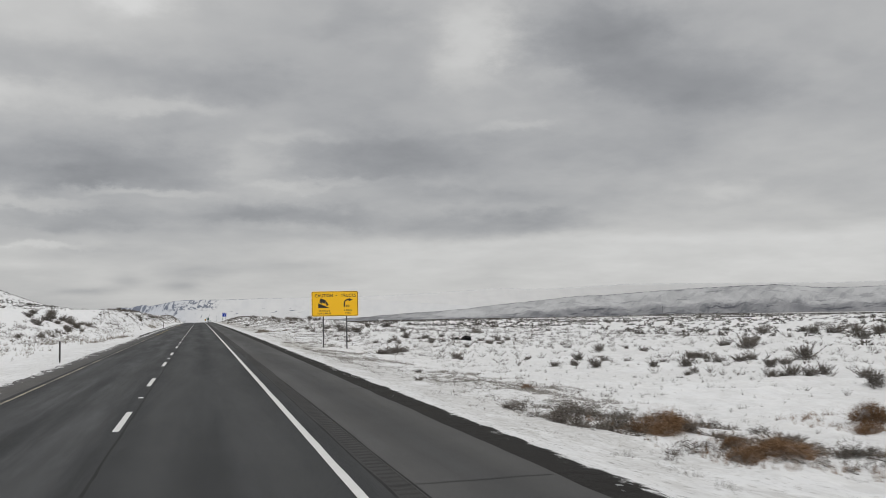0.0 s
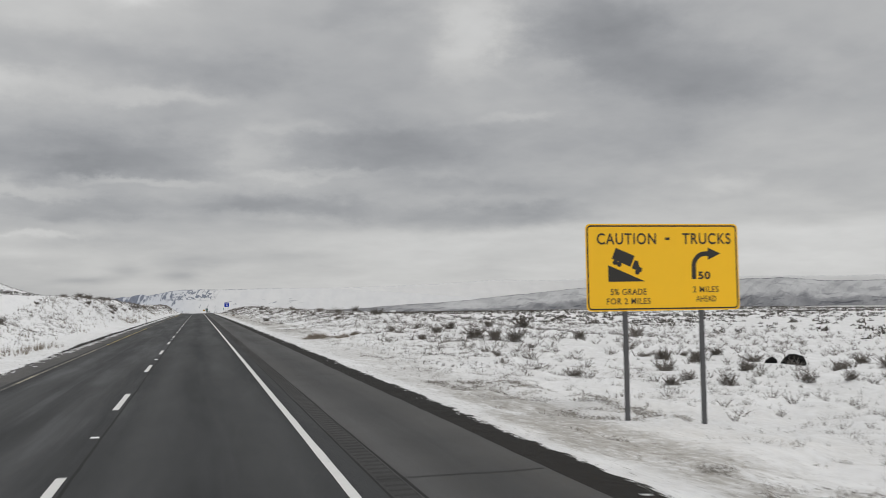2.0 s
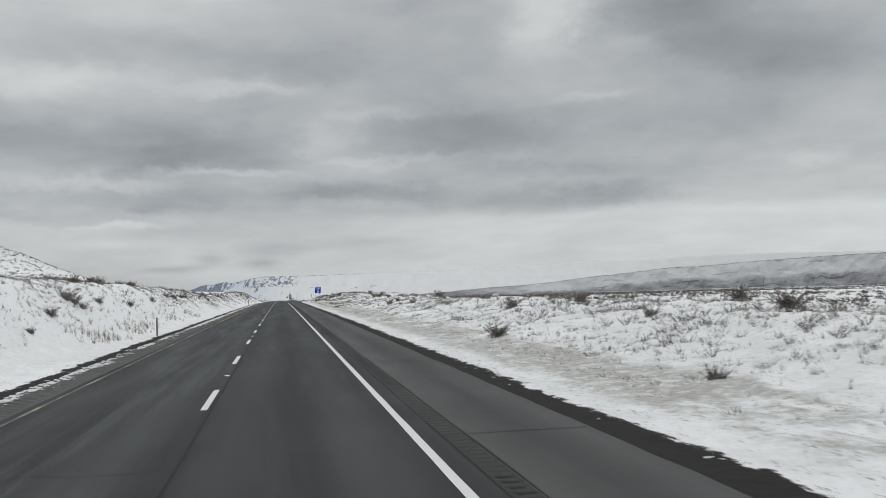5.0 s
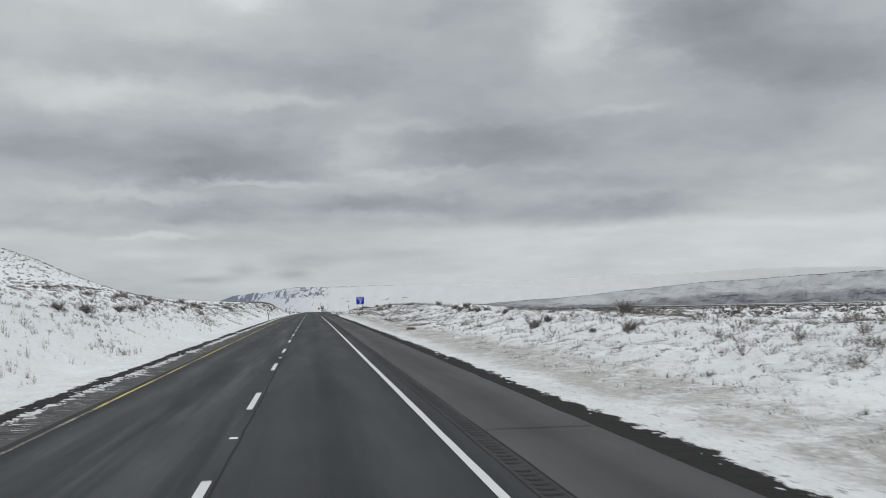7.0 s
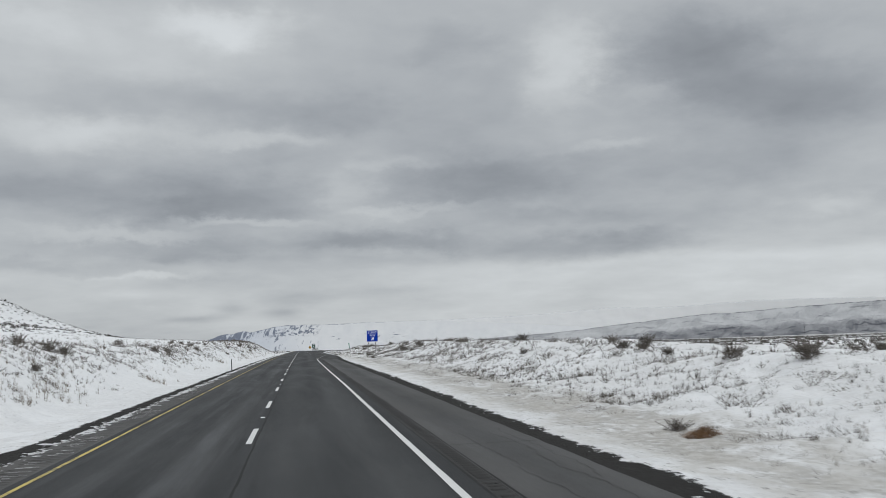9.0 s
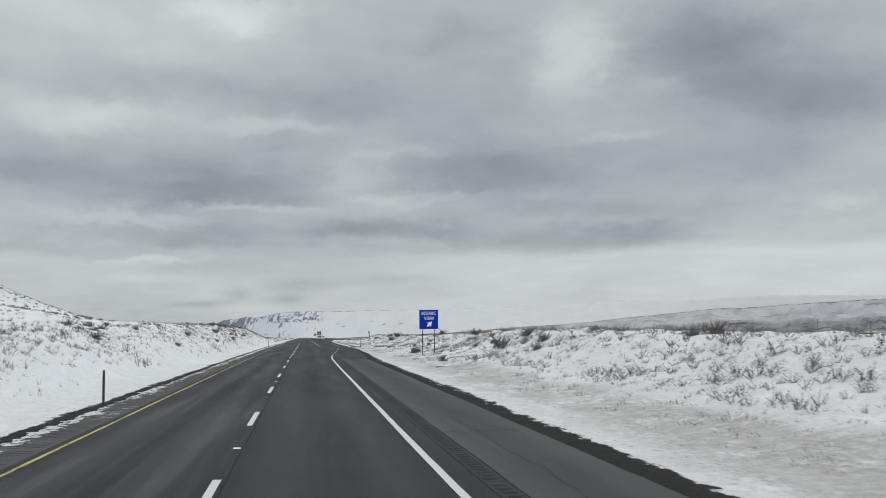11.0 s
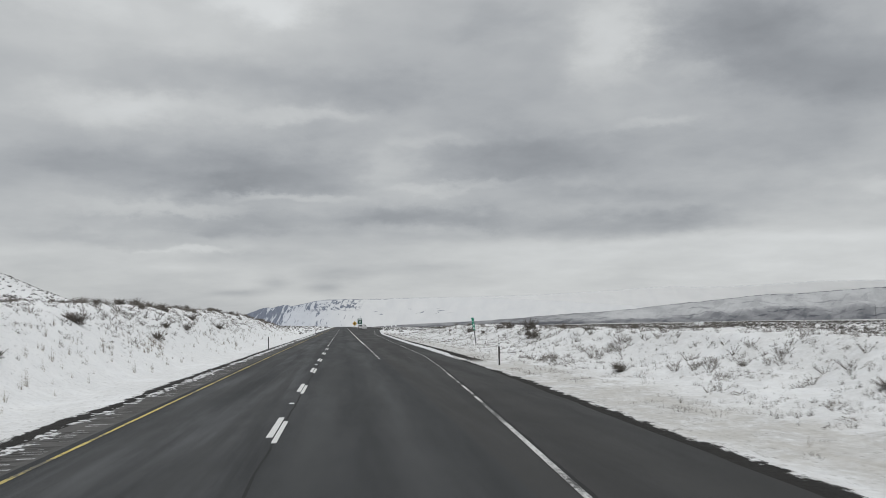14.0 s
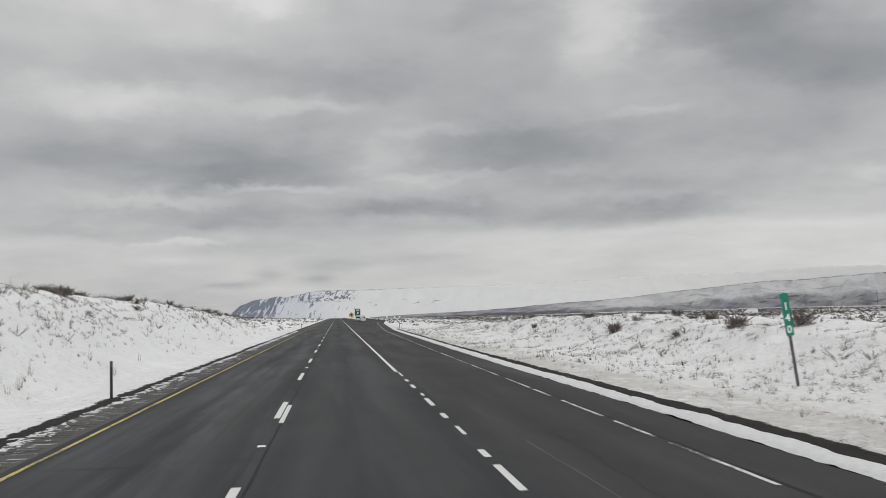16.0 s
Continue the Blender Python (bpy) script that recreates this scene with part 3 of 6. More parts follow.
def ground_z(x, y):
    """Height of the snow-covered ground anywhere."""
    x, y = np.broadcast_arrays(np.asarray(x, float), np.asarray(y, float))
    pl, pr = pave_left(y), pave_right(y)
    # left: flat strip, bank, plateau rising towards the hill
    cx, cz = np.interp(y, LEFT_Y, LEFT_X), np.interp(y, LEFT_Y, LEFT_Z)
    toe = np.interp(y, [0, 95, 150, 180], [11.0, 10.5, 8.5, 7.6])
    ax = -x
    zl = -0.12 + (cz + 0.12) * smooth((ax - toe) / (cx - toe)) ** 0.9
    zl = np.where(ax > cx, cz + 0.035 * np.minimum(ax - cx, 60) + 0.008 * np.clip(ax - cx - 60, 0, 400), zl)
    zl = np.where(ax < toe, -0.05 - 0.07 * np.clip((ax + pl) / 1.5, 0, 1), zl)
    # right: ditch or bank to x = 18, then down to the open plain
    rz = np.interp(y, RIGHT_Y, RIGHT_Z)
    u = np.clip((x - pr - 0.9) / (18 - pr - 0.9), 0, 1)
    prof = np.where(rz > 0, u ** np.interp(y, [0, 350, 400, 450], [2.1, 2.1, 2.9, 4.0]), u ** 0.62)
    zr = -0.06 + (rz + 0.06) * prof
    far = -1.5 - 0.0032 * np.maximum(x - 30, 0)
    v = smooth((x - 21) / 26)
    zr = np.where(x > 18, rz * (1 - v) + far * v, zr)
    rel = np.where(x < 0, zl, zr)
    # unevenness grows away from the pavement
    off = np.where(x < 0, pl - x, x - pr)
    amp = smooth((off - 0.8) / 6)
    rel = rel + amp * (0.55 * (fbm(x / 9, y / 9, 3) - 0.5) + 0.52 * (fbm(x / 1.5, y / 1.5, 7, 3) - 0.5))
    rel = rel + smooth((off - 0.15) / 0.9) * 0.10 * (fbm(x / 0.5, y / 0.8, 11, 3) - 0.35)
    rel = rel + smooth((off - 60) / 200) * 3.0 * (fbm(x / 130, y / 130, 21, 3) - 0.5)
    rel = np.where((off < 0.02), -0.09, rel)
    # the snowy hill on the left
    dx, dy, th = x + 257.4, y - 959.4, 1.86
    u = (dx * math.cos(th) + dy * math.sin(th)) / 315.4
    v = (-dx * math.sin(th) + dy * math.cos(th)) / 85.0
    hill = 52.7 * np.exp(-(u * u + v * v) ** 0.97) * np.clip((-x - 20) / 60, 0, 1)
    hill = hill * (1 + 0.10 * (fbm(x / 70, y / 70, 31, 4) - 0.5))
    return road_z(y) + rel + hill


# ---------------------------------------------------------------- mesh helpers
def mesh_object(name, verts, faces, mat, parent=None, smooth_faces=False):
    me = bpy.data.meshes.new(name)
    verts = np.asarray(verts, float)
    me.from_pydata(verts.tolist() if len(verts) < 5000 else [tuple(v) for v in verts.tolist()], [], faces)
    me.materials.append(mat)
    if smooth_faces:
        me.shade_smooth()
    ob = new(name, me)
    ob.parent = parent
    return ob


def part(name, bm, mat, parent=None, label="", soft=False):
    """Link a bmesh as one mesh object, under a thing or a part."""
    me = bpy.data.meshes.new(name)
    bmesh.ops.recalc_face_normals(bm, faces=bm.faces[:])
    bm.to_mesh(me)
    bm.free()
    me.materials.append(mat)
    if soft:
        me.shade_smooth()
    ob = new(name, me)
    ob.parent = parent
    if label:
        ob["label"] = label
    return ob


def thing(name, x, y, z, label, category, group="", rz=0.0):
    ob = new(name)
    ob.matrix_world = pose(x, y, z, 0, 0, rz)
    return tagged(ob, label, category, group)


def add_box(bm, cx, cy, cz, sx, sy, sz, bevel=0.0, m=None):
    r = bmesh.ops.create_cube(bm, size=1.0, matrix=Matrix.Translation((cx, cy, cz)) @ Matrix.Diagonal((sx, sy, sz, 1)))
    vs = r["verts"]
    if bevel:
        es = list({e for v in vs for e in v.link_edges})
        rb = bmesh.ops.bevel(bm, geom=es, offset=bevel, segments=2, affect="EDGES", profile=0.5)
        vs = list({v for f in rb["faces"] for v in f.verts} | {v for v in vs if v.is_valid})
    if m is not None:
        bmesh.ops.transform(bm, matrix=m, verts=[v for v in vs if v.is_valid])
    return vs


def add_cyl(bm, p0, p1, r0, r1=None, seg=10):
    p0, p1 = Vector(p0), Vector(p1)
    d = p1 - p0
    q = d.to_track_quat("Z", "Y").to_matrix().to_4x4()
    bmesh.ops.create_cone(bm, cap_ends=True, segments=seg, radius1=r0, radius2=r0 if r1 is None else r1, depth=d.length,
                          matrix=Matrix.Translation((p0 + p1) / 2) @ q)


def outline(bm, pts, depth, m=None):
    """A flat outline in x and z pushed to a thickness along y (towards -y)."""
    a = [bm.verts.new((x, 0, z)) for x, z in pts]
    b = [bm.verts.new((x, -depth, z)) for x, z in pts]
    bm.faces.new(a)
    bm.faces.new(b[::-1])
    n = len(pts)
    for i in range(n):
        bm.faces.new((a[i], a[(i + 1) % n], b[(i + 1) % n], b[i]))
    if m is not None:
        bmesh.ops.transform(bm, matrix=m, verts=a + b)


def rounded(w, h, r, n=6, cx=0.0, cz=0.0):
    pts = []
    for sx, sz, a0 in ((1, 1, 0), (-1, 1, 90), (-1, -1, 180), (1, -1, 270)):
        for i in range(n + 1):
            a = radians(a0 + 90 * i / n)
            pts.append((cx + sx * (w / 2 - r) + r * math.cos(a), cz + sz * (h / 2 - r) + r * math.sin(a)))
    return pts


def frame_ring(bm, w, h, r, line, depth, y=0.0):
    """A rounded border line of a sign face."""
    outer, inner = rounded(w, h, r), rounded(w - 2 * line, h - 2 * line, max(0.01, r - line))
    n = len(outer)
    A = [bm.verts.new((x, y - depth, z)) for x, z in outer]
    B = [bm.verts.new((x, y - depth, z)) for x, z in inner]
    C = [bm.verts.new((x, y, z)) for x, z in outer]
    D = [bm.verts.new((x, y, z)) for x, z in inner]
    for i in range(n):
        j = (i + 1) % n
        for q in ((A[i], A[j], B[j], B[i]), (C[i], C[j], D[j], D[i]), (A[i], A[j], C[j], C[i]), (B[i], B[j], D[j], D[i])):
            bm.faces.new(q)


def lettering(text, size, cx, cz, y, mat, parent, bold=0.02, squeeze=1.0, width=None):
    """Words in the built-in font, as a mesh standing on a sign face."""
    cu = bpy.data.curves.new("lettering", "FONT")
    cu.body, cu.size, cu.extrude, cu.offset = text, size, 0.002, bold * size
    cu.align_x, cu.align_y, cu.space_character = "CENTER", "CENTER", 1.12
    ob = bpy.data.objects.new("lettering_source", cu)
    scene.collection.objects.link(ob)
    dg = bpy.context.evaluated_depsgraph_get()
    me = bpy.data.meshes.new_from_object(ob.evaluated_get(dg))
    bpy.data.objects.remove(ob)
    bpy.data.curves.remove(cu)
    xs = [v.co.x for v in me.vertices]
    if width:
        squeeze = width / (max(xs) - min(xs))
    zs = [v.co.y for v in me.vertices]
    mx, mz = (max(xs) + min(xs)) / 2, (max(zs) + min(zs)) / 2
    me.transform(Matrix.Translation((cx, y, cz)) @ Matrix.Rotation(radians(90), 4, "X") @ Matrix.Diagonal((squeeze, 1, 1, 1)) @ Matrix.Translation((-mx, -mz, 0)))
    me.materials.clear()
    me.materials.append(mat)
    o = new("lettering", me)
    o.parent = parent
    return o


# ---------------------------------------------------------------- ground sheet
def spaced(stops):
    """Positions through stops (start, step), ending at the last start."""
    out = []
    for (a, s), (b, _) in zip(stops, stops[1:]):
        n = max(1, round((b - a) / s))
        out += list(np.linspace(a, b, n, endpoint=False))
    return np.array(out + [stops[-1][0]])


def build_ground():
    xs = spaced([(-4800, 400), (-1600, 60), (-800, 16), (-60, 4), (-40, 2.0), (-24, 0.8), (-15, 0.4), (-9, 0.25), (-5.2, 3.4),
                 (-1.8, 3.5), (1.7, 3.5), (6.9, 0.2), (12, 0.3), (20, 0.6), (32, 1.5), (60, 5), (120, 12), (300, 35), (900, 120), (2000, 400), (4800, 1)])
    ys = spaced([(-3000, 500), (-500, 100), (-100, 20), (-10, 0.5), (160, 0.6), (620, 1.2), (760, 5), (1300, 14), (2000, 50), (3000, 200), (4900, 1)])
    X, Y = np.meshgrid(xs, ys)
    Z = ground_z(X, Y)
    nx, ny = len(xs), len(ys)
    v = np.stack([X, Y, Z], -1).reshape(-1, 3)
    i = np.arange(nx * ny).reshape(ny, nx)
    f = np.stack([i[:-1, :-1], i[:-1, 1:], i[1:, 1:], i[1:, :-1]], -1).reshape(-1, 4)
    me = bpy.data.meshes.new("ground")
    me.vertices.add(len(v))
    me.vertices.foreach_set("co", v.ravel())
    me.loops.add(f.size)
    me.loops.foreach_set("vertex_index", f.ravel())
    me.polygons.add(len(f))
    me.polygons.foreach_set("loop_start", np.arange(0, f.size, 4))
    me.update(calc_edges=True)
    me.shade_smooth()
    me.materials.append(M_SNOW)
    ob = new("ground", me)
    return tagged(ob, "snow-covered sagebrush plain with slushy verges", "ground", kind="structure")


build_ground()


# ---------------------------------------------------------------- carriageway
def strip(name, x0, x1, y0, y1, dz, mat, parent=None, step=4.0, thick=0.0, nx=1):
    """A ribbon that follows the road; x0 and x1 are numbers or functions of y."""
    ys = np.linspace(y0, y1, max(2, int(round((y1 - y0) / step)) + 1))
    f0 = x0(ys) if callable(x0) else np.full_like(ys, x0)
    f1 = x1(ys) if callable(x1) else np.full_like(ys, x1)
    z = road_z(ys) + dz
    verts, faces = [], []
    for j in range(len(ys)):
        for i in range(nx + 1):
            verts.append((f0[j] + (f1[j] - f0[j]) * i / nx, ys[j], z[j]))
    w = nx + 1
    for j in range(len(ys) - 1):
        for i in range(nx):
            faces.append((j * w + i, j * w + i + 1, (j + 1) * w + i + 1, (j + 1) * w + i))
    if thick:
        k = len(verts)
        verts += [(vx, vy, vz - thick) for vx, vy, vz in verts]
        n = len(ys)
        for j in range(n - 1):
            a, b = j * w, (j + 1) * w
            faces.append((a, b, k + b, k + a))
            a, b = j * w + nx, (j + 1) * w + nx
            faces.append((b, a, k + a, k + b))
        for i in range(nx):
            faces.append((i + 1, i, k + i, k + i + 1))
            e = (n - 1) * w
            faces.append((e + i, e + i + 1, k + e + i + 1, k + e + i))
    return mesh_object(name, verts, faces, mat, parent)


Y_BACK, Y_FAR, Y_RAMP = -60.0, 1700.0, 402.6


def rumble_strip(x0, x1, y0, y1, pitch, mat, parent):
    """Milled grooves: a row of shallow troughs across the strip."""
    n = int((y1 - y0) / pitch)
    ys, zs = [], []
    for i in range(n):
        a = y0 + i * pitch
        for u, d in ((0.0, 0.0), (0.12, -0.008), (0.35, -0.012), (0.5, -0.003), (0.55, 0.0)):
            ys.append(a + u * pitch)
            zs.append(d)
    ys.append(y0 + n * pitch)
    zs.append(0.0)
    ys, zs = np.array(ys), np.array(zs)
    z = road_z(ys) + zs
    verts = [(x, y, q) for y, q in zip(ys, z) for x in (x0, x1)]
    faces = [(2 * j, 2 * j + 1, 2 * j + 3, 2 * j + 2) for j in range(len(ys) - 1)]
    return mesh_object("rumble_strip", verts, faces, mat, parent)


road = tagged(new("road"), "grey worn asphalt interstate carriageway, two lanes", "road", kind="structure")
strip("lane_surface", -3.9, 4.05, Y_BACK, Y_FAR, 0.0, M_ROAD, road, 4.0, 0.12, 4)
strip("median_shoulder", -3.98, -3.9, Y_BACK, Y_FAR, 0.0, M_MEDIAN, road, 4.0, 0.1)
rumble_strip(-4.6, -3.98, -8.0, 640.0, 0.305, M_MEDIAN, road)
strip("median_shoulder", lambda y: -4.92 - 0.10 * fbm(y / 1.3, y * 0, 41), -4.6, Y_BACK, 640.0, 0.0, M_MEDIAN, road, 0.5, 0.1)
strip("median_shoulder", -4.95, -3.98, 640.0, Y_FAR, 0.0, M_MEDIAN, road, 4.0, 0.1)
strip("median_shoulder", -4.6, -3.98, Y_BACK, -8.0, 0.0, M_MEDIAN, road, 4.0, 0.1)
strip("shoulder", 4.05, 4.13, Y_BACK, Y_RAMP, 0.0, M_INNER, road, 4.0)
rumble_strip(4.13, 4.43, -8.0, 398.0, 0.305, M_INNER, road)
strip("shoulder", 4.13, 4.43, 398.0, Y_RAMP, 0.0, M_INNER, road, 4.0)
strip("shoulder", 4.13, 4.43, Y_BACK, -8.0, 0.0, M_SHOULDER, road, 4.0)
strip("shoulder", 4.43, lambda y: 6.52 + 0.08 * fbm(y / 1.1, y * 0, 43), Y_BACK, Y_RAMP, 0.0, M_SHOULDER, road, 0.5, 0.1)
strip("exit_lane_surface", 4.05, lambda y: pave_right(y) + 0.12 * fbm(y / 1.2, y * 0, 47), Y_RAMP, 700.0, 0.0, M_RAMP, road, 1.0, 0.12, 2)
strip("exit_lane_surface", 4.05, pave_right, 700.0, 1000.0, 0.0, M_RAMP, road, 4.0, 0.12, 2)

gv, gf = [], []
grng = np.random.default_rng(3)
for i in range(int(648 / 0.305)):
    y = -8 + 0.305 * i + 0.035
    if y < 190 or fbm(y / 6, 0.0, 81) < 0.45 or grng.uniform() < 0.3:
        continue
    a, b = -4.6 + 0.3 * grng.uniform() ** 2, -3.99 - 0.35 * grng.uniform() ** 1.5
    k, z = len(gv), float(road_z(y)) - 0.003
    gv += [(a, y, z), (b, y + 0.01, z), (b, y + 0.03 + 0.04 * grng.uniform(), z), (a, y + 0.04 + 0.04 * grng.uniform(), z)]
    gf.append((k, k + 1, k + 2, k + 3))
# dark strips laid just above the milled grooves
dv, df = [], []
for i in range(int(648 / 0.305)):
    y = -8 + 0.305 * i + 0.06
    if y < 120 or grng.uniform() < 0.25:
        continue
    a, b = -4.6 - 0.25 * grng.uniform(), -3.99 - 0.2 * grng.uniform() ** 2
    k, z = len(dv), float(road_z(y)) + 0.003
    dv += [(a, y, z), (b, y, z), (b, y + 0.05, z), (a, y + 0.05 + 0.03 * grng.uniform(), z)]
    df.append((k, k + 1, k + 2, k + 3))
for i in range(int(406 / 0.305)):
    y = -8 + 0.305 * i + 0.035
    worn = float(fbm(y / 9, 3.0, 83))
    if y < 132 or worn < 0.42 or grng.uniform() < 0.1:
        continue
    a, b = 4.15 + 0.05 * grng.uniform(), 4.41 - 0.05 * grng.uniform()
    k, z = len(dv), float(road_z(y)) + 0.003
    dv += [(a, y, z), (b, y, z), (b, y + 0.11, z), (a, y + 0.12, z)]
    df.append((k, k + 1, k + 2, k + 3))
tagged(mesh_object("groove_dirt", dv, df, M_GROOVE), "dark strips along the milled shoulder grooves", "grit", kind="stuff")
tagged(mesh_object("groove_snow", gv, gf, M_CLOD), "packed snow left in the milled shoulder grooves", "snow", kind="stuff")

marks = tagged(new("road_markings"), "worn white and yellow painted lane lines", "road marking", kind="structure")
DASH0, CYCLE, DASH = 23.4, 12.192, 3.9
for i in range(-2, 46):
    y1 = DASH0 + CYCLE * i
    strip("lane_dash", -0.07, 0.07, y1 - DASH, y1, 0.006, M_WHITE, marks, 1.0)
strip("far_lane_dashes", -0.05, 0.05, DASH0 + CYCLE * 46, Y_FAR, 0.006, M_WORN, marks, 8.0)
# repainted dashes that lie askew beside the old ones
for i in (33, 34, 35, 36, 37, 38, 39):
    strip("lane_dash", 0.10, 0.21, DASH0 + CYCLE * i - DASH - 0.9, DASH0 + CYCLE * i - 0.9, 0.006, M_WHITE, marks, 1.0)
for y0, y1, paint in ((Y_BACK, 20.0, M_YELLOW), (20.0, 118.0, M_YELLOW_WORN), (118.0, 163.0, M_YELLOW), (163.0, 228.0, M_YELLOW_WORN), (228.0, Y_FAR, M_YELLOW)):
    strip("edge_line", lambda y: -3.715 + 0.03 * fbm(y / 2.0, y * 0, 51), lambda y: -3.615 + 0.02 * fbm(y / 0.9, y * 0, 53), y0, y1, 0.006, paint, marks, 0.6)


def exit_line(y):
    """The right-hand edge line: straight, then out round the exit lane."""
    return np.interp(y, [-100, 318, 345, 382, 399, 404, 409, 412.7, 416.5, 421.7, 433, 444.5, 452, 460, 465, 471, 476, 484, 495, 530, 600, 700, 800, 1000],
                     [3.66, 3.66, 3.58, 3.59, 3.66, 3.70, 3.80, 3.96, 4.16, 4.41, 5.03, 5.64, 5.98, 6.38, 6.56, 6.80, 6.94, 7.00, 7.07, 7.32, 8.1, 11.5, 17.0, 30.0])


strip("edge_line", lambda y: exit_line(y) - 0.07 - 0.01 * fbm(y / 0.7, y * 0, 55), lambda y: exit_line(y) + 0.055 + 0.02 * fbm(y / 0.5, y * 0, 57), Y_BACK, 412.0, 0.006, M_WHITE, marks, 1.0)
strip("edge_line", lambda y: exit_line(y) - 0.065, lambda y: exit_line(y) + 0.045, 412.0, 440.0, 0.006, M_WORN, marks, 0.5)
for i in range(52):
    y0 = 440.3 + 2.6 * i + 0.5 * math.sin(i * 2.3)
    strip("edge_line_piece", lambda y: exit_line(y) - 0.05, lambda y: exit_line(y) + 0.035, y0, y0 + 2.2 + 0.3 * math.sin(i * 1.7), 0.006, M_WORN, marks, 0.5)
strip("edge_line", lambda y: exit_line(y) - 0.065, lambda y: exit_line(y) + 0.045, 576.0, 760.0, 0.006, M_WORN, marks, 1.0)
strip("seam_beside_line", lambda y: exit_line(y) + 0.05, lambda y: exit_line(y) + 0.08 + 0.08 * fbm(y / 0.8, y * 0, 68), 404.0, 560.0, 0.003, M_TAR, marks, 0.5)
for i in range(14):
    y0 = 471.9 + i * 2.72
    strip("lane_dash", 3.72 + 0.04 * (i % 3 == 1), 3.84, y0, y0 + (0.95, 2.0, 0.8, 1.3)[i % 4], 0.006, M_WHITE, marks, 0.95)
strip("edge_line", 3.66, 3.80, 509.8, Y_FAR, 0.006, M_WHITE, marks, 4.0)

# tar seams: along the lane joint, beside the shoulder, and across the shoulder
seams = tagged(new("pavement_seams"), "dark tar-filled cracks in the pavement", "pavement crack", kind="structure")
strip("seam", lambda y: 0.10 + 0.05 * fbm(y / 1.5, y * 0, 61), lambda y: 0.135 + 0.06 * fbm(y / 1.5, y * 0, 61) + 0.02 * fbm(y / 0.5, y * 0, 63), Y_BACK, 640, 0.003, M_TAR, seams, 0.4)
strip("seam", lambda y: 4.435 + 0.02 * fbm(y / 3, y * 0, 66), lambda y: 4.46 + 0.05 * fbm(y / 3, y * 0, 67), Y_BACK, Y_RAMP, 0.003, M_TAR, seams, 0.5)
strip("seam", lambda y: 4.04 + 0.02 * fbm(y / 2, y * 0, 64), lambda y: 4.065 + 0.05 * fbm(y / 2, y * 0, 65), Y_BACK, Y_RAMP, 0.003, M_TAR, seams, 0.5)
for y0 in (11.9, 27.4, 41.0, 56.4, 70.6, 88.6, 103.0, 117.5, 131.7, 146.0, 161.0, 176.0, 191.0, 207.0, 222.0, 238.0, 254.0, 270.0, 285.4, 301.0, 316.0, 331.0, 346.0, 361.0, 377.0, 392.2):
    xs = np.linspace(4.1, 6.5, 15)
    wob = 0.12 * (fbm(xs / 0.6, xs * 0 + y0, 71) - 0.5)
    wd = 0.02 + 0.03 * fbm(xs / 0.4, xs * 0 + y0, 73)
    vs = [(x, y0 + a + s * b, float(road_z(y0)) + 0.004) for x, a, b in zip(xs, wob, wd) for s in (0, 1)]
    mesh_object("seam", vs, [(2 * j, 2 * j + 2, 2 * j + 3, 2 * j + 1) for j in range(14)], M_TAR, seams)

for y0, a, b in ((34.0, -3.5, 0.0), (66.0, 0.2, 3.5), (104.0, -3.6, -0.2), (159.5, -3.6, 0.1), (188.0, 0.2, 3.6), (238.0, -3.4, 3.4), (292.0, -3.6, 0.0), (352.0, -3.6, -0.1), (381.0, 0.2, 3.4), (403.0, -3.6, 0.0), (436.0, -3.6, 3.5), (489.0, -3.6, 0.1), (504.0, 0.2, 3.5)):
    xs = np.linspace(a, b, 20)
    wob = 0.5 * (fbm(xs / 0.9, xs * 0 + y0, 75) - 0.5)
    wd = 0.006 + 0.016 * fbm(xs / 0.5, xs * 0 + y0, 77)
    vs = [(x, y0 + q + s * w, float(road_z(y0)) + 0.004) for x, q, w in zip(xs, wob, wd) for s in (0, 1)]
    mesh_object("seam", vs, [(2 * j, 2 * j + 2, 2 * j + 3, 2 * j + 1) for j in range(19)], M_TAR, seams)

# wandering cracks along the shoulder and the exit lane
for x0, y0, length, seed in ((5.2, 262.0, 26.0, 83), (5.9, 270.0, 18.0, 84), (6.2, 280.0, 9.0, 85), (5.5, 140.0, 14.0, 86), (5.8, 86.0, 12.0, 87), (5.3, 330.0, 22.0, 88), (5.7, 384.0, 18.0, 89), (5.4, 470.0, 26.0, 91), (5.0, 492.0, 18.0, 92), (1.9, 452.0, 20.0, 93), (-2.0, 16.0, 7.0, 131), (-1.3, 66.0, 9.0, 132), (-2.6, 70.0, 6.0, 133), (-1.8, 96.0, 8.0, 134), (-2.4, 150.0, 12.0, 135), (-1.2, 236.0, 7.0, 136), (-2.2, 395.0, 6.0, 137), (-1.5, 424.0, 5.0, 138), (2.6, 438.0, 12.0, 139), (4.9, 446.0, 10.0, 140)):
    ys = np.arange(y0, y0 + length, 0.25)
    xs = x0 + 0.35 * (fbm(ys / 3.0, ys * 0, seed) - 0.5) + 0.22 * (fbm(ys / 0.5, ys * 0, seed + 40) - 0.5)
    wd = 0.004 + 0.016 * fbm(ys / 0.6, ys * 0, seed + 20)
    vs = [(x + q * w, y, float(road_z(y)) + 0.0045) for x, y, w in zip(xs, ys, wd) for q in (0, 1)]
    mesh_object("crack", vs, [(2 * j, 2 * j + 1, 2 * j + 3, 2 * j + 2) for j in range(len(ys) - 1)], M_CRACK, seams)

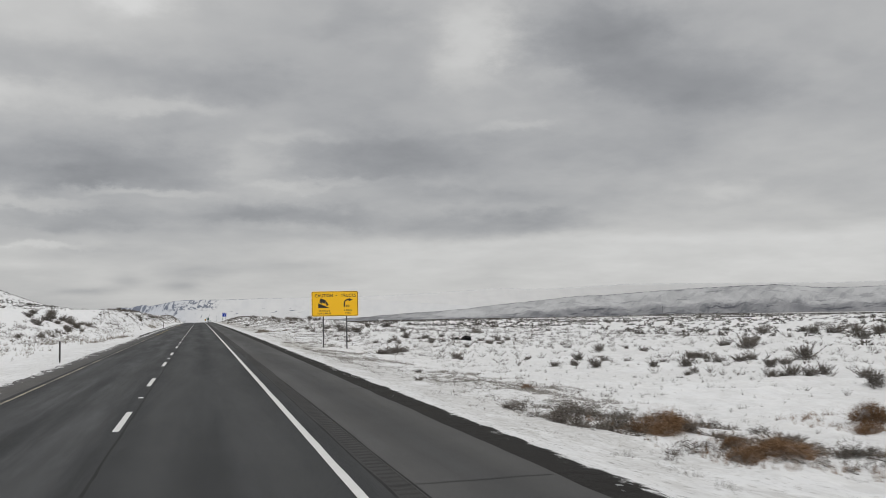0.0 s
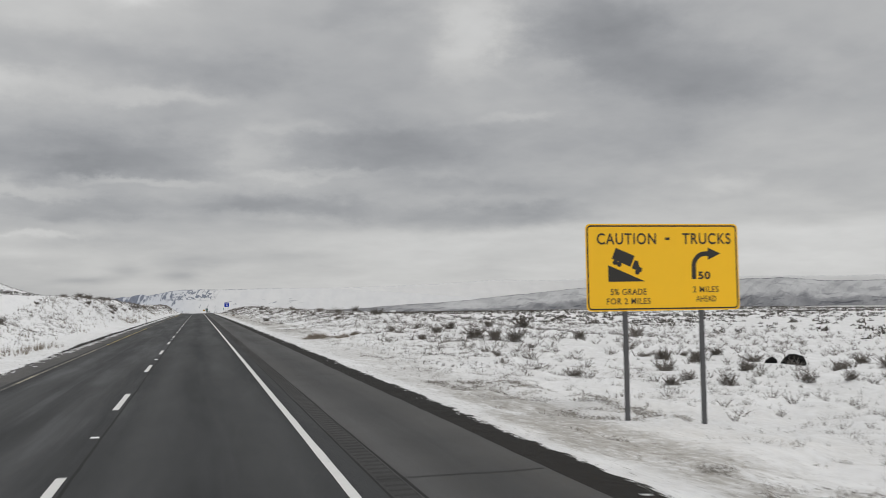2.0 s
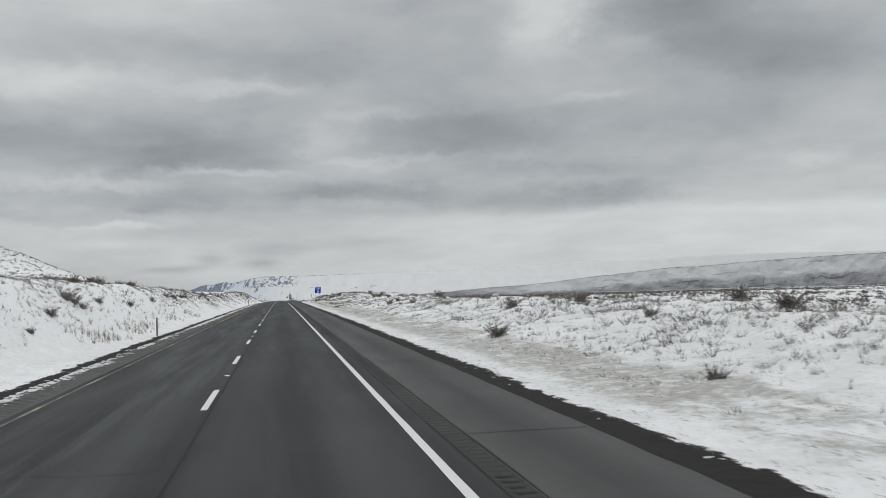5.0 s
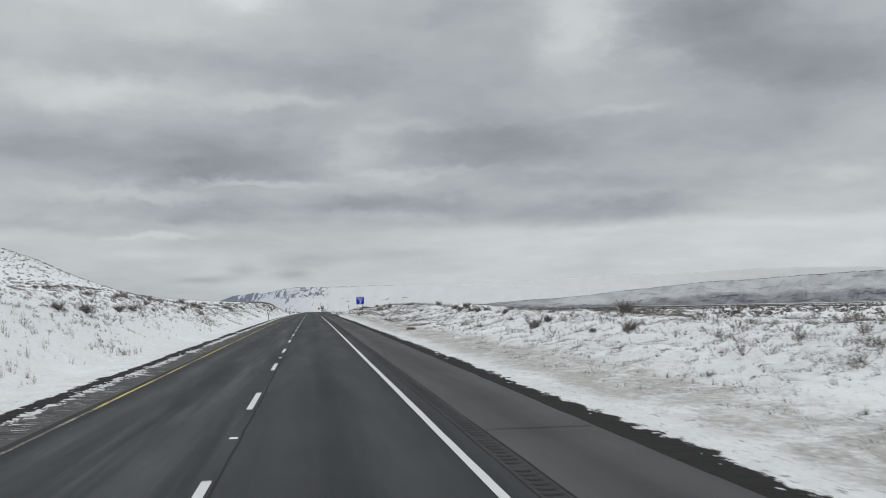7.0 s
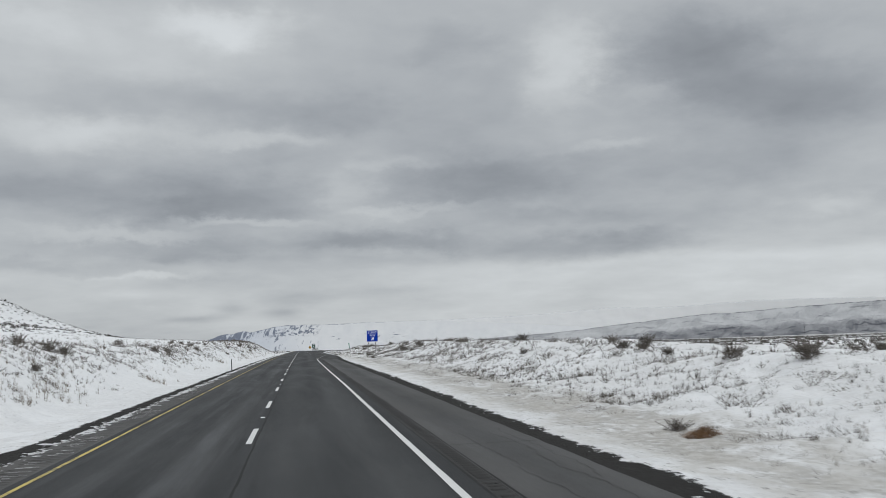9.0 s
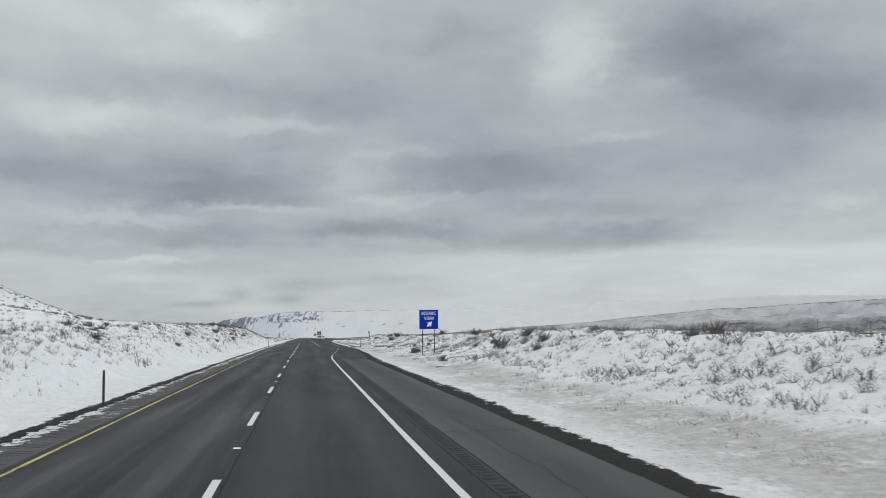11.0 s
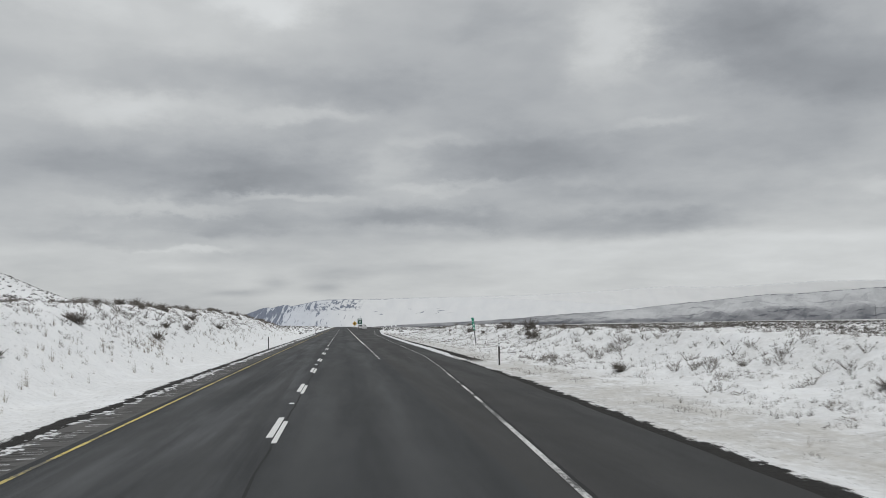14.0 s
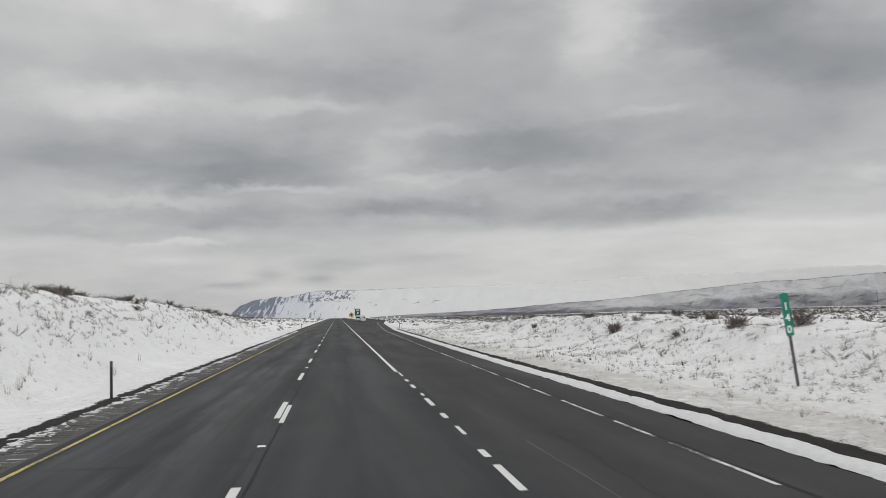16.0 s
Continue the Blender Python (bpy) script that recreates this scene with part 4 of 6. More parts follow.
# pale scrape marks left on the exit lane
for pts in (((4.72, 489.9), (4.89, 482.3), (4.98, 479.6), (4.90, 477.8)), ((5.76, 472.7), (5.74, 471.8), (5.86, 471.1), (5.90, 470.5)), ((5.72, 473.6), (5.74, 471.8), (5.70, 469.8))):
    ys = np.linspace(pts[0][1], pts[-1][1], 40)
    xs = np.interp(-ys, [-q[1] for q in pts], [q[0] for q in pts]) + 0.03 * (fbm(ys / 0.6, ys * 0, 95) - 0.5)
    wd = 0.006 + 0.022 * fbm(ys / 0.4, ys * 0, 96)
    vs = [(x + q * w, y, float(road_z(y)) + 0.0065) for x, y, w in zip(xs, ys, wd) for q in (0, 1)]
    mesh_object("scrape", vs, [(2 * j, 2 * j + 1, 2 * j + 3, 2 * j + 2) for j in range(len(ys) - 1)], M_SCRAPE, marks)

# raised pavement markers in every second gap
def road_marker(y):
    t = thing("road_marker", 0.02, y, float(road_z(y)), "small white raised reflective pavement marker", "road marker", "markers along the lane line")
    bm = bmesh.new()
    vs = add_box(bm, 0, 0, 0.009, 0.16, 0.12, 0.018)
    for v in vs:
        if v.co.z > 0.01:
            v.co.x *= 0.75
            v.co.y *= 0.55
    part("body", bm, M_SIGN_W, t)
    return t


first = road_marker(DASH0 + 3.9)
for i in range(1, 22):
    y = DASH0 + 3.9 + 2 * CYCLE * i
    copy_thing(first, pose(0.02, y, float(road_z(y))))


# ---------------------------------------------------------------- far hills
def ridge(name, azel, dist, depth, foot, mat, label, rough, seed, fine=0.18):
    """A range of hills: a skyline by azimuth and height angle, with gullies down its face."""
    az = np.arange(azel[0][0], azel[-1][0] + 1e-6, fine)
    el = np.interp(az, [a for a, _ in azel], [e for _, e in azel])
    rows = 26
    verts = []
    for j in range(rows + 4):
        u = min(j / rows, 1.0)
        back = max(0, j - rows)
        r = dist - depth * (1 - u) + back * 40
        gul = fbm(az / 1.3, az * 0 + j * 0.16, seed, 5) - 0.5
        gul2 = np.abs(fbm(az / 1.9 + 1.6 * j / rows, az * 0 + j * 0.06, seed + 9, 3) - 0.5) * 2
        prof = u ** 0.85
        top = dist * np.tan(np.radians(el))
        z = foot + (top - foot) * prof
        z = z + (top - foot) * rough * (gul * 0.8 - gul2 * 0.5) * math.sin(math.pi * min(u, 0.98)) * 1.2
        z = z + (top - foot) * 0.03 * (fbm(az / 0.35, az * 0, seed + 4, 3) - 0.5) * u
        z = z - back * 22
        a = np.radians(az)
        verts += list(zip(r * np.sin(a), 240 + r * np.cos(a), z))
    n = len(az)
    faces = [(j * n + i, j * n + i + 1, (j + 1) * n + i + 1, (j + 1) * n + i) for j in range(rows + 3) for i in range(n - 1)]
    ob = mesh_object(name, verts, faces, mat, None, True)
    uv = np.stack([np.tile(az, rows + 4), np.repeat(np.minimum(np.arange(rows + 4) / rows, 1.0), n)], -1)
    layer = ob.data.uv_layers.new(name="slope")
    layer.data.foreach_set("uv", uv[np.array(faces).ravel()].ravel())
    return tagged(ob, label, "hill", kind="structure")


M_CLIFF, M_FARHILL, M_SCRUBHILL = mat_cliff(), mat_far_range(), mat_scrub_hill()
ridge("backdrop_far_mountains", [(3, 0.6), (8, 1.05), (14, 1.17), (19.5, 1.44), (23, 1.34), (28.4, 1.55), (33, 1.48), (40, 1.3), (48, 1.3), (60, 1.2)], 4690, 100, -60, M_FARHILL,
      "distant pale snow-covered mountain range", 0.10, 101)
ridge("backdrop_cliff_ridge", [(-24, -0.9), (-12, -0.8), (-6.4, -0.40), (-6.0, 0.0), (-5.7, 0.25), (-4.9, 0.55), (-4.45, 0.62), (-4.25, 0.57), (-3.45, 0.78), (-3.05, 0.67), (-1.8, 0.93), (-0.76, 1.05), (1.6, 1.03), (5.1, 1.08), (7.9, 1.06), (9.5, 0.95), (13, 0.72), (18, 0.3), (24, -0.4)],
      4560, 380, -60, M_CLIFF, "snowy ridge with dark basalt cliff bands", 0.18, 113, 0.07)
ridge("backdrop_scrub_hill", [(2.0, -0.6), (3.7, -0.50), (7.4, -0.40), (11, -0.27), (13.7, -0.10), (15.9, 0.0), (17.6, 0.12), (19.5, 0.32), (23, 0.62), (25.4, 0.84), (26.9, 0.84), (30, 1.03), (33.4, 1.18), (37.6, 1.27), (39.7, 1.05), (42, 0.98), (50, 1.1), (62, 0.9)],
      4300, 520, -62, M_SCRUBHILL, "long grey scrub hill thinly covered with snow", 0.30, 127, 0.1)


# ---------------------------------------------------------------- plants
rng = np.random.default_rng(5)
def plant(name, me, x, y, s, rz, label, group, sz=1.0, category="shrub"):
    ob = new(name, me)
    ob.matrix_world = Matrix.Translation((x, y, float(ground_z(x, y)) - 0.03)) @ Matrix.Rotation(rz, 4, "Z") @ Matrix.Diagonal((s, s, s * sz, 1))
    return tagged(ob, label, category, group)


def slivers(rng, n, radius, height, width, spread, droop=0.25, low=0.35):
    """A plant of n thin tapering stems, one triangle each, fanning out from the root."""
    a = rng.uniform(0, 2 * math.pi, n)
    lean = spread * np.sqrt(rng.uniform(0, 1, n))
    h = height * rng.uniform(low, 1.0, n) * (1 - 0.3 * lean / spread)
    start = rng.uniform(0, 0.45, n)
    out = np.stack([np.cos(a), np.sin(a), 0 * a], -1)
    side = np.stack([-np.sin(a + rng.uniform(-1, 1, n)), np.cos(a), rng.uniform(-0.4, 0.4, n)], -1)
    side /= np.linalg.norm(side, axis=1)[:, None]
    tip = out * (lean * radius)[:, None] + np.stack([0 * a, 0 * a, h], -1)
    root = tip * start[:, None] * (1, 1, 0.8) + out * (radius * 0.12) - (0, 0, 0.05)
    w = (width * rng.uniform(0.5, 1.3, n))[:, None]
    return np.stack([root - side * w / 2, root + side * w / 2, tip - (0, 0, 1) * (droop * lean * height * 0.3)[:, None]], 1).reshape(-1, 3)


def fuzz(rng, n, radius, height, length, width):
    """A dome of short twigs, one triangle each, thicker towards the middle and uneven round the rim."""
    a = rng.uniform(0, 2 * math.pi, n)
    rim = 0.75 + 0.25 * np.sin(a * 3 + rng.uniform(0, 6)) * rng.uniform(0.4, 1.0)
    q = np.sqrt(rng.uniform(0, 1, n))
    top = height * np.sqrt(np.maximum(0.05, 1 - q * q)) * (0.8 + 0.2 * rim)
    p = np.stack([radius * rim * q * np.cos(a), radius * rim * q * np.sin(a), top * rng.uniform(0.05, 1.0, n) ** 0.8], -1)
    d = p * (1.0, 1.0, 0.6) / radius + rng.normal(0, 0.7, (n, 3)) + (0, 0, 0.2)
    d *= (length * rng.uniform(0.5, 1.4, n) / np.linalg.norm(d, axis=1))[:, None]
    s = np.cross(d, rng.normal(0, 1, (n, 3)))
    s *= (width * rng.uniform(0.5, 1.4, n) / np.linalg.norm(s, axis=1))[:, None]
    return np.stack([p - d * 0.5 - s, p - d * 0.5 + s, p + d * 0.6], 1).reshape(-1, 3) - (0, 0, 0.04)


def sage(rng, stems, twigs, height, width, lean=62.0):
    """A sagebrush: stiff stems fanning up from the root, twigs and narrow leaves along their upper parts; one triangle each."""
    a = rng.uniform(0, 2 * math.pi, stems)
    t = np.radians(lean) * np.sqrt(rng.uniform(0, 1, stems))
    L = height * rng.uniform(0.55, 1.0, stems) * (1 + 0.25 * np.sin(t))
    way = np.stack([np.sin(t) * np.cos(a), np.sin(t) * np.sin(a), np.cos(t)], -1)
    root = rng.normal(0, height * 0.07, (stems, 3)) * (1, 1, 0) - (0, 0, 0.05)

    def fans(p, d, w):
        s = np.cross(d, rng.normal(0, 1, d.shape))
        s *= (w / np.maximum(np.linalg.norm(s, axis=1), 1e-6))[:, None]
        return np.stack([p - s, p + s, p + d], 1).reshape(-1, 3)

    i = rng.integers(0, stems, twigs)
    u = 0.25 + 0.80 * rng.uniform(0, 1, twigs) ** 0.8
    base = root[i] + way[i] * (L[i] * u)[:, None]
    d = way[i] * 0.6 + rng.normal(0, 0.62, (twigs, 3)) + (0, 0, 0.22)
    d *= (height * rng.uniform(0.07, 0.19, twigs) * (1.25 - 0.5 * u) / np.linalg.norm(d, axis=1))[:, None]
    return np.concatenate([fans(root, way * L[:, None], np.full(stems, width * 0.9)), fans(base, d, width * rng.uniform(0.4, 0.9, twigs))])


def tri_mesh(name, mat, V):
    me = bpy.data.meshes.new(name)
    me.from_pydata([tuple(v) for v in V.tolist()], [], [(i, i + 1, i + 2) for i in range(0, len(V), 3)])
    me.materials.append(mat)
    return me


def plant_stuff(name, proto, mat, P, S, label, category):
    """Many plants as one mesh of triangles; each prototype is an array of triangle corners."""
    pick = rng.integers(0, len(proto), len(P))
    turn = rng.uniform(0, 2 * math.pi, len(P))
    S = np.asarray(S)
    blocks = []
    for i, V in enumerate(proto):
        q = pick == i
        c, sn = np.cos(turn[q])[:, None], np.sin(turn[q])[:, None]
        W = np.stack([V[None, :, 0] * c - V[None, :, 1] * sn, V[None, :, 0] * sn + V[None, :, 1] * c, np.broadcast_to(V[None, :, 2], (q.sum(), len(V)))], -1)
        blocks.append((W * S[q][:, None, None] + P[q][:, None, :]).reshape(-1, 3))
    v = np.concatenate(blocks)
    me = bpy.data.meshes.new(name)
    me.vertices.add(len(v))
    me.vertices.foreach_set("co", v.ravel())
    me.loops.add(len(v))
    me.loops.foreach_set("vertex_index", np.arange(len(v)))
    me.polygons.add(len(v) // 3)
    me.polygons.foreach_set("loop_start", np.arange(0, len(v), 3))
    me.update(calc_edges=True)
    me.materials.append(mat)
    return tagged(new(name, me), label, category, kind="stuff")


def scatter(n, x0, x1, y0, y1, keep):
    x, y = rng.uniform(x0, x1, n), rng.uniform(y0, y1, n)
    ok = rng.uniform(0, 1, n) < keep(x, y)
    x, y = x[ok], y[ok]
    return np.stack([x, y, ground_z(x, y) - 0.04], -1)


def clump(x, y, seed, size=14.0):
    return smooth((fbm(x / size, y / size, seed, 3) - 0.40) / 0.22)


SAGE = [tri_mesh("sagebrush", M_SAGE, np.concatenate([sage(rng, 30, 2000, 0.74, 0.0095, 54.0), fuzz(rng, 550, 0.50, 0.52, 0.15, 0.0075)])) for _ in range(7)]
RUST = [tri_mesh("tumbleweed", M_RUST, np.concatenate([fuzz(rng, 1500, 0.66, 0.46, 0.24, 0.0055), slivers(rng, 420, 0.95, 0.66, 0.009, 1.2, 0.6)])) for _ in range(3)]

PALE = [tri_mesh("tumbleweed", M_STRAW, np.concatenate([fuzz(rng, 900, 0.75, 0.34, 0.22, 0.006), slivers(rng, 140, 0.9, 0.42, 0.007, 1.3, 0.8)])) for _ in range(2)]

# brown tumbleweeds caught on the verge
for x, y, s in ((12.3, 16.0, 0.55), (12.8, 16.5, 0.85), (13.5, 16.5, 0.80), (13.9, 17.1, 0.95), (14.5, 17.3, 0.6), (13.1, 17.6, 0.5), (15.1, 18.4, 0.45), (14.6, 19.6, 0.5), (12.8, 20.2, 0.75), (13.2, 20.8, 0.9), (13.8, 21.4, 0.85), (14.2, 22.3, 0.6), (12.6, 21.2, 0.5), (19.6, 21.0, 0.8), (20.4, 21.8, 0.8),
                (9.2, 120.2, 0.7), (9.6, 121.2, 0.95), (10.2, 122.2, 1.0), (11.2, 123.0, 0.85), (12.1, 124.0, 0.75), (13.2, 125.0, 0.65), (10.4, 124.0, 0.7), (10.0, 284.7, 0.5), (10.3, 284.9, 0.45), (14.0, 33.0, 0.4)):
    pale = 110 < y < 130
    plant("tumbleweed", PALE[int(rng.integers(2))] if pale else RUST[int(rng.integers(3))], x, y, s * 1.25 * rng.uniform(0.85, 1.1), rng.uniform(0, 6.28), "pale tan dry tumbleweed spread over the snowy verge" if pale else "rust-brown dry tumbleweed lying on the snowy verge", "tumbleweeds on the verge", rng.uniform(0.75, 1.35), "tumbleweed")

# grey brush, half snowed in, on the near verge
for x, y, s in ((11.0, 22.6, 0.7), (11.6, 23.8, 0.8), (12.4, 24.6, 0.7), (10.6, 25.4, 0.6), (13.2, 21.4, 0.7), (14.2, 19.6, 0.6), (15.2, 18.2, 0.7), (11.8, 21.2, 0.9), (12.9, 22.9, 0.9), (13.6, 20.4, 0.8), (14.8, 21.0, 0.7), (16.2, 17.6, 0.8), (10.4, 36.0, 0.5), (12.8, 46.0, 0.5), (15.6, 70.6, 1.1), (16.3, 71.3, 1.5), (17.2, 72.1, 1.6), (17.9, 73.0, 1.2), (10.15, 286.2, 0.75), (15.6, 19.4, 0.9), (16.4, 20.0, 0.8), (14.4, 25.6, 0.8)):
    plant("low_shrub", SAGE[int(rng.integers(7))], x, y, s, rng.uniform(0, 6.28), "low grey brush half buried in snow on the verge", "brush on the verge", 0.6)

# single shrubs nearest to the road
def lone_shrubs(P, label, group, lo, hi, kinds):
    for x, y, _ in P:
        me = kinds[int(rng.integers(len(kinds)))]
        plant("sagebrush", me, x, y, rng.uniform(lo, hi), rng.uniform(0, 6.28), label, group, rng.uniform(0.75, 1.05))


def open_snow(x, y):
    """0 in the strip of clean snow beside the road at the start, 1 elsewhere."""
    edge = np.interp(y, [0, 40, 62, 80], [29, 27, 20, 15])
    return smooth((x - edge) / 3 + 0.5)


lone_shrubs(scatter(260, 15.5, 38, 8, 112, lambda x, y: (0.2 + 0.5 * clump(x, y, 201, 9)) * open_snow(x, y)), "grey sagebrush poking out of snow on the plain", "sagebrush on the plain", 0.5, 1.15, SAGE)
lone_shrubs(scatter(80, 16.5, 22, 112, 560, lambda x, y: 0.15 + 0.6 * clump(x, y, 203, 12)), "grey sagebrush on top of the snowy bank", "sagebrush on the right bank", 0.6, 1.3, SAGE)
lone_shrubs(scatter(200, -18, -11, 130, 620, lambda x, y: (0.15 + 0.6 * clump(x, y, 205, 12)) * smooth((-x - 10) / 4)), "dark sagebrush on the crest of the snowy bank", "sagebrush on the median bank", 0.6, 1.2, SAGE)
lone_shrubs(scatter(60, -15.5, -12.8, 470, 610, lambda x, y: 0.3 + 0.7 * clump(x, y, 206, 10)), "dark sagebrush on the crest of the snowy bank", "sagebrush on the median bank", 0.6, 1.1, SAGE)
lone_shrubs(scatter(120, -30, -13.0, 82, 140, lambda x, y: 0.15 + 0.85 * clump(x, y, 209, 7)), "dark leafless sagebrush clump beside the median", "sagebrush on the median bank", 0.8, 1.7, SAGE)

for x, y, s in ((49.4, 71.0, 2.3), (50.6, 72.0, 1.9), (48.2, 72.6, 1.5), (41.1, 51.8, 2.0), (75.9, 106.4, 2.4), (83.4, 101.1, 2.6), (80.5, 102.0, 2.3), (86.0, 100.0, 2.6), (89.0, 99.5, 2.3), (70.4, 80.6, 1.6), (84.2, 93.7, 2.2),
                (15.6, 114.2, 0.86), (25.8, 131.6, 1.2), (28.5, 130.7, 1.82), (19.3, 114.8, 1.55), (21.1, 116.1, 1.03), (47.4, 146.2, 2.2), (19.5, 111.3, 1.06), (20.7, 111.1, 1.63), (16.3, 126.7, 0.9), (28.2, 118.1, 1.21)):
    plant("sagebrush", SAGE[int(rng.integers(7))], x, y, s, rng.uniform(0, 6.28), "large grey sagebrush standing out of the snowy plain", "sagebrush on the plain", 0.85)
for x, y, s in ((-10.3, 196.7, 0.95), (-11.2, 204.2, 1.3), (-11.0, 205.4, 1.1), (-10.7, 206.2, 0.8), (-11.2, 214.0, 0.9), (-10.6, 223.8, 0.9), (-12.5, 321.1, 1.0), (-11.0, 310.0, 0.7), (-9.6, 190.0, 0.6), (-10.8, 238.0, 0.9), (-11.4, 254.0, 1.0), (-10.4, 412.0, 0.8), (-11.6, 428.0, 1.1), (-10.2, 447.0, 0.8), (-11.8, 462.0, 1.2), (-10.9, 480.0, 0.9), (-11.9, 497.0, 1.1)):
    plant("sagebrush", SAGE[int(rng.integers(7))], x, y, s, rng.uniform(0, 6.28), "dark sagebrush on the face of the snowy bank", "sagebrush on the median bank", 0.8)

# single shrubs on the right-hand bank, short of the scenic sign and beyond it
BANK_NEAR = [(12.9, 147.4, 0.4), (17.2, 159.9, 0.7), (22.2, 162.5, 1.8), (11.3, 165.8, 0.65), (17.9, 166.9, 0.6), (20.3, 169.9, 1.0), (19.6, 176.1, 1.45), (17.2, 182.9, 0.85), (11.0, 185.3, 1.2), (23.9, 187.5, 1.4), (20.7, 201.9, 1.4), (16.8, 204.7, 1.25),
             (16.2, 246.3, 1.0), (15.2, 248.7, 0.55), (15.5, 261.4, 1.15), (22.4, 263.6, 1.7), (17.5, 279.1, 0.8), (17.7, 292.7, 1.15), (18.0, 298.6, 1.1), (17.9, 304.6, 0.7), (18.5, 312.1, 1.05), (15.8, 323.3, 0.7)]
BANK_FAR = [(15.0, 377.1, 0.7), (16.8, 382.4, 1.1), (11.0, 388.1, 0.9), (15.2, 388.5, 1.5), (17.5, 389.5, 1.15), (16.2, 395.4, 0.65), (15.3, 398.1, 0.7), (12.5, 417.2, 1.3), (13.2, 419.7, 0.8), (15.1, 425.0, 0.7), (16.6, 434.2, 0.65),
            (14.8, 435.8, 0.7), (13.1, 451.9, 0.8), (13.9, 454.9, 0.5), (16.6, 485.4, 1.45), (17.4, 491.7, 0.65), (19.1, 498.4, 1.8), (18.5, 505.3, 1.2), (17.3, 523.5, 0.9)]
for x, y, s in BANK_NEAR + BANK_FAR:
    plant("sagebrush", SAGE[int(rng.integers(7))], x, y, s, rng.uniform(0, 6.28), "grey-brown sagebrush growing out of the snowy bank", "sagebrush on the right bank", rng.uniform(0.75, 0.95))
for x, y, s in ((-11.2, 267.7, 1.0), (-11.2, 272.3, 0.9), (-13.3, 407.1, 0.65), (-12.0, 461.7, 0.9), (-10.2, 473.9, 1.1), (-10.9, 488.2, 1.05), (-10.8, 507.0, 1.1)):
    plant("sagebrush", SAGE[int(rng.integers(7))], x, y, s, rng.uniform(0, 6.28), "dark sagebrush on the face of the snowy bank", "sagebrush on the median bank", 0.8)

# the rest of the scrub
MID = [sage(rng, 11, 120, 0.62, 0.017, 56.0) for _ in range(8)]
GRASS = [slivers(rng, 15, 0.16, 0.34, 0.012, 0.9, 0.3) for _ in range(8)]
FAR = [fuzz(rng, 26, 0.6, 0.50, 0.32, 0.055) for _ in range(8)]
WISP = [slivers(rng, 12, 0.20, 0.60, 0.013, 0.7, 0.2) for _ in range(6)]
TUFT = [np.concatenate([fuzz(rng, 44, 0.32, 0.15, 0.12, 0.008), slivers(rng, 5, 0.35, 0.20, 0.008, 1.1, 0.5)]) for _ in range(8)]
TALL_TUFT = [np.concatenate([fuzz(rng, 40, 0.24, 0.22, 0.14, 0.008), slivers(rng, 9, 0.28, 0.34, 0.009, 0.9, 0.4)]) for _ in range(8)]
TWIG = [slivers(rng, 26, 0.40, 0.22, 0.016, 1.1, 0.6) for _ in range(8)]


def plain(x, y):
    """Where scrub grows on the right: everywhere on the plain, little on the face of the bank."""
    bank = np.interp(y, [90, 150, 600, 660], [0, 1, 1, 0])
    face = smooth((x - 14.5) / 4)
    return open_snow(x, y) * (1 - bank + bank * face) * (0.25 + 0.75 * clump(x, y, 211, 16))


P = scatter(9500, 15, 75, 0, 640, lambda x, y: 0.9 * plain(x, y))
P = np.concatenate([P, scatter(4200, 15, 70, 0, 230, lambda x, y: (0.3 + 0.7 * clump(x, y, 212, 11)) * np.where(y > 110, smooth((x - 17) / 5), open_snow(x, y))), scatter(2600, 15.5, 27, 112, 600, lambda x, y: 0.1 + 0.9 * clump(x, y, 214, 9))])
plant_stuff("sagebrush_scrub", MID, M_SAGE, P, rng.uniform(0.25, 0.95, len(P)), "grey sagebrush scattered over the snowy plain", "scrub")
P = scatter(31000, 60, 420, 0, 1150, lambda x, y: 0.25 + 0.75 * clump(x, y, 213, 30))
plant_stuff("sagebrush_scrub", FAR, M_SAGE_FAR, P, rng.uniform(0.7, 1.8, len(P)), "low dark scrub far out on the plain", "scrub")
P = scatter(3500, 15, 75, 640, 1180, lambda x, y: 0.25 + 0.75 * clump(x, y, 215, 20))
plant_stuff("sagebrush_scrub", FAR, M_SAGE_FAR, P, rng.uniform(0.4, 1.0, len(P)), "low dark scrub beside the exit", "scrub")
P = np.concatenate([scatter(4200, -60, -13, 0, 700, lambda x, y: 0.2 + 0.8 * clump(x, y, 217, 14)), scatter(1300, -14.5, -10.3, 135, 620, lambda x, y: (0.05 + 0.95 * clump(x, y, 218, 7)) * smooth((-x - 9.5) / 4)), scatter(500, -24, -11.5, 66, 112, lambda x, y: 0.4 + 0.6 * clump(x, y, 216, 6))])
plant_stuff("sagebrush_scrub", MID, M_SAGE, P, rng.uniform(0.35, 0.95, len(P)), "dark sagebrush on the snowy rise beside the median", "scrub")
P = scatter(30000, -480, -62, 40, 1350, lambda x, y: 0.2 + 0.8 * clump(x, y, 219, 26))
plant_stuff("sagebrush_scrub", FAR, M_SAGE_FAR, P, 0.5 + 1.6 * rng.uniform(0, 1, len(P)) ** 1.6, "dark scrub dotted over the snowy hillside", "scrub")
P = scatter(3800, -75, -8, 625, 1190, lambda x, y: 0.25 + 0.75 * clump(x, y, 261, 20))
plant_stuff("sagebrush_scrub", FAR, M_SAGE_FAR, P, rng.uniform(0.4, 1.1, len(P)), "low dark scrub beyond the end of the median bank", "scrub")
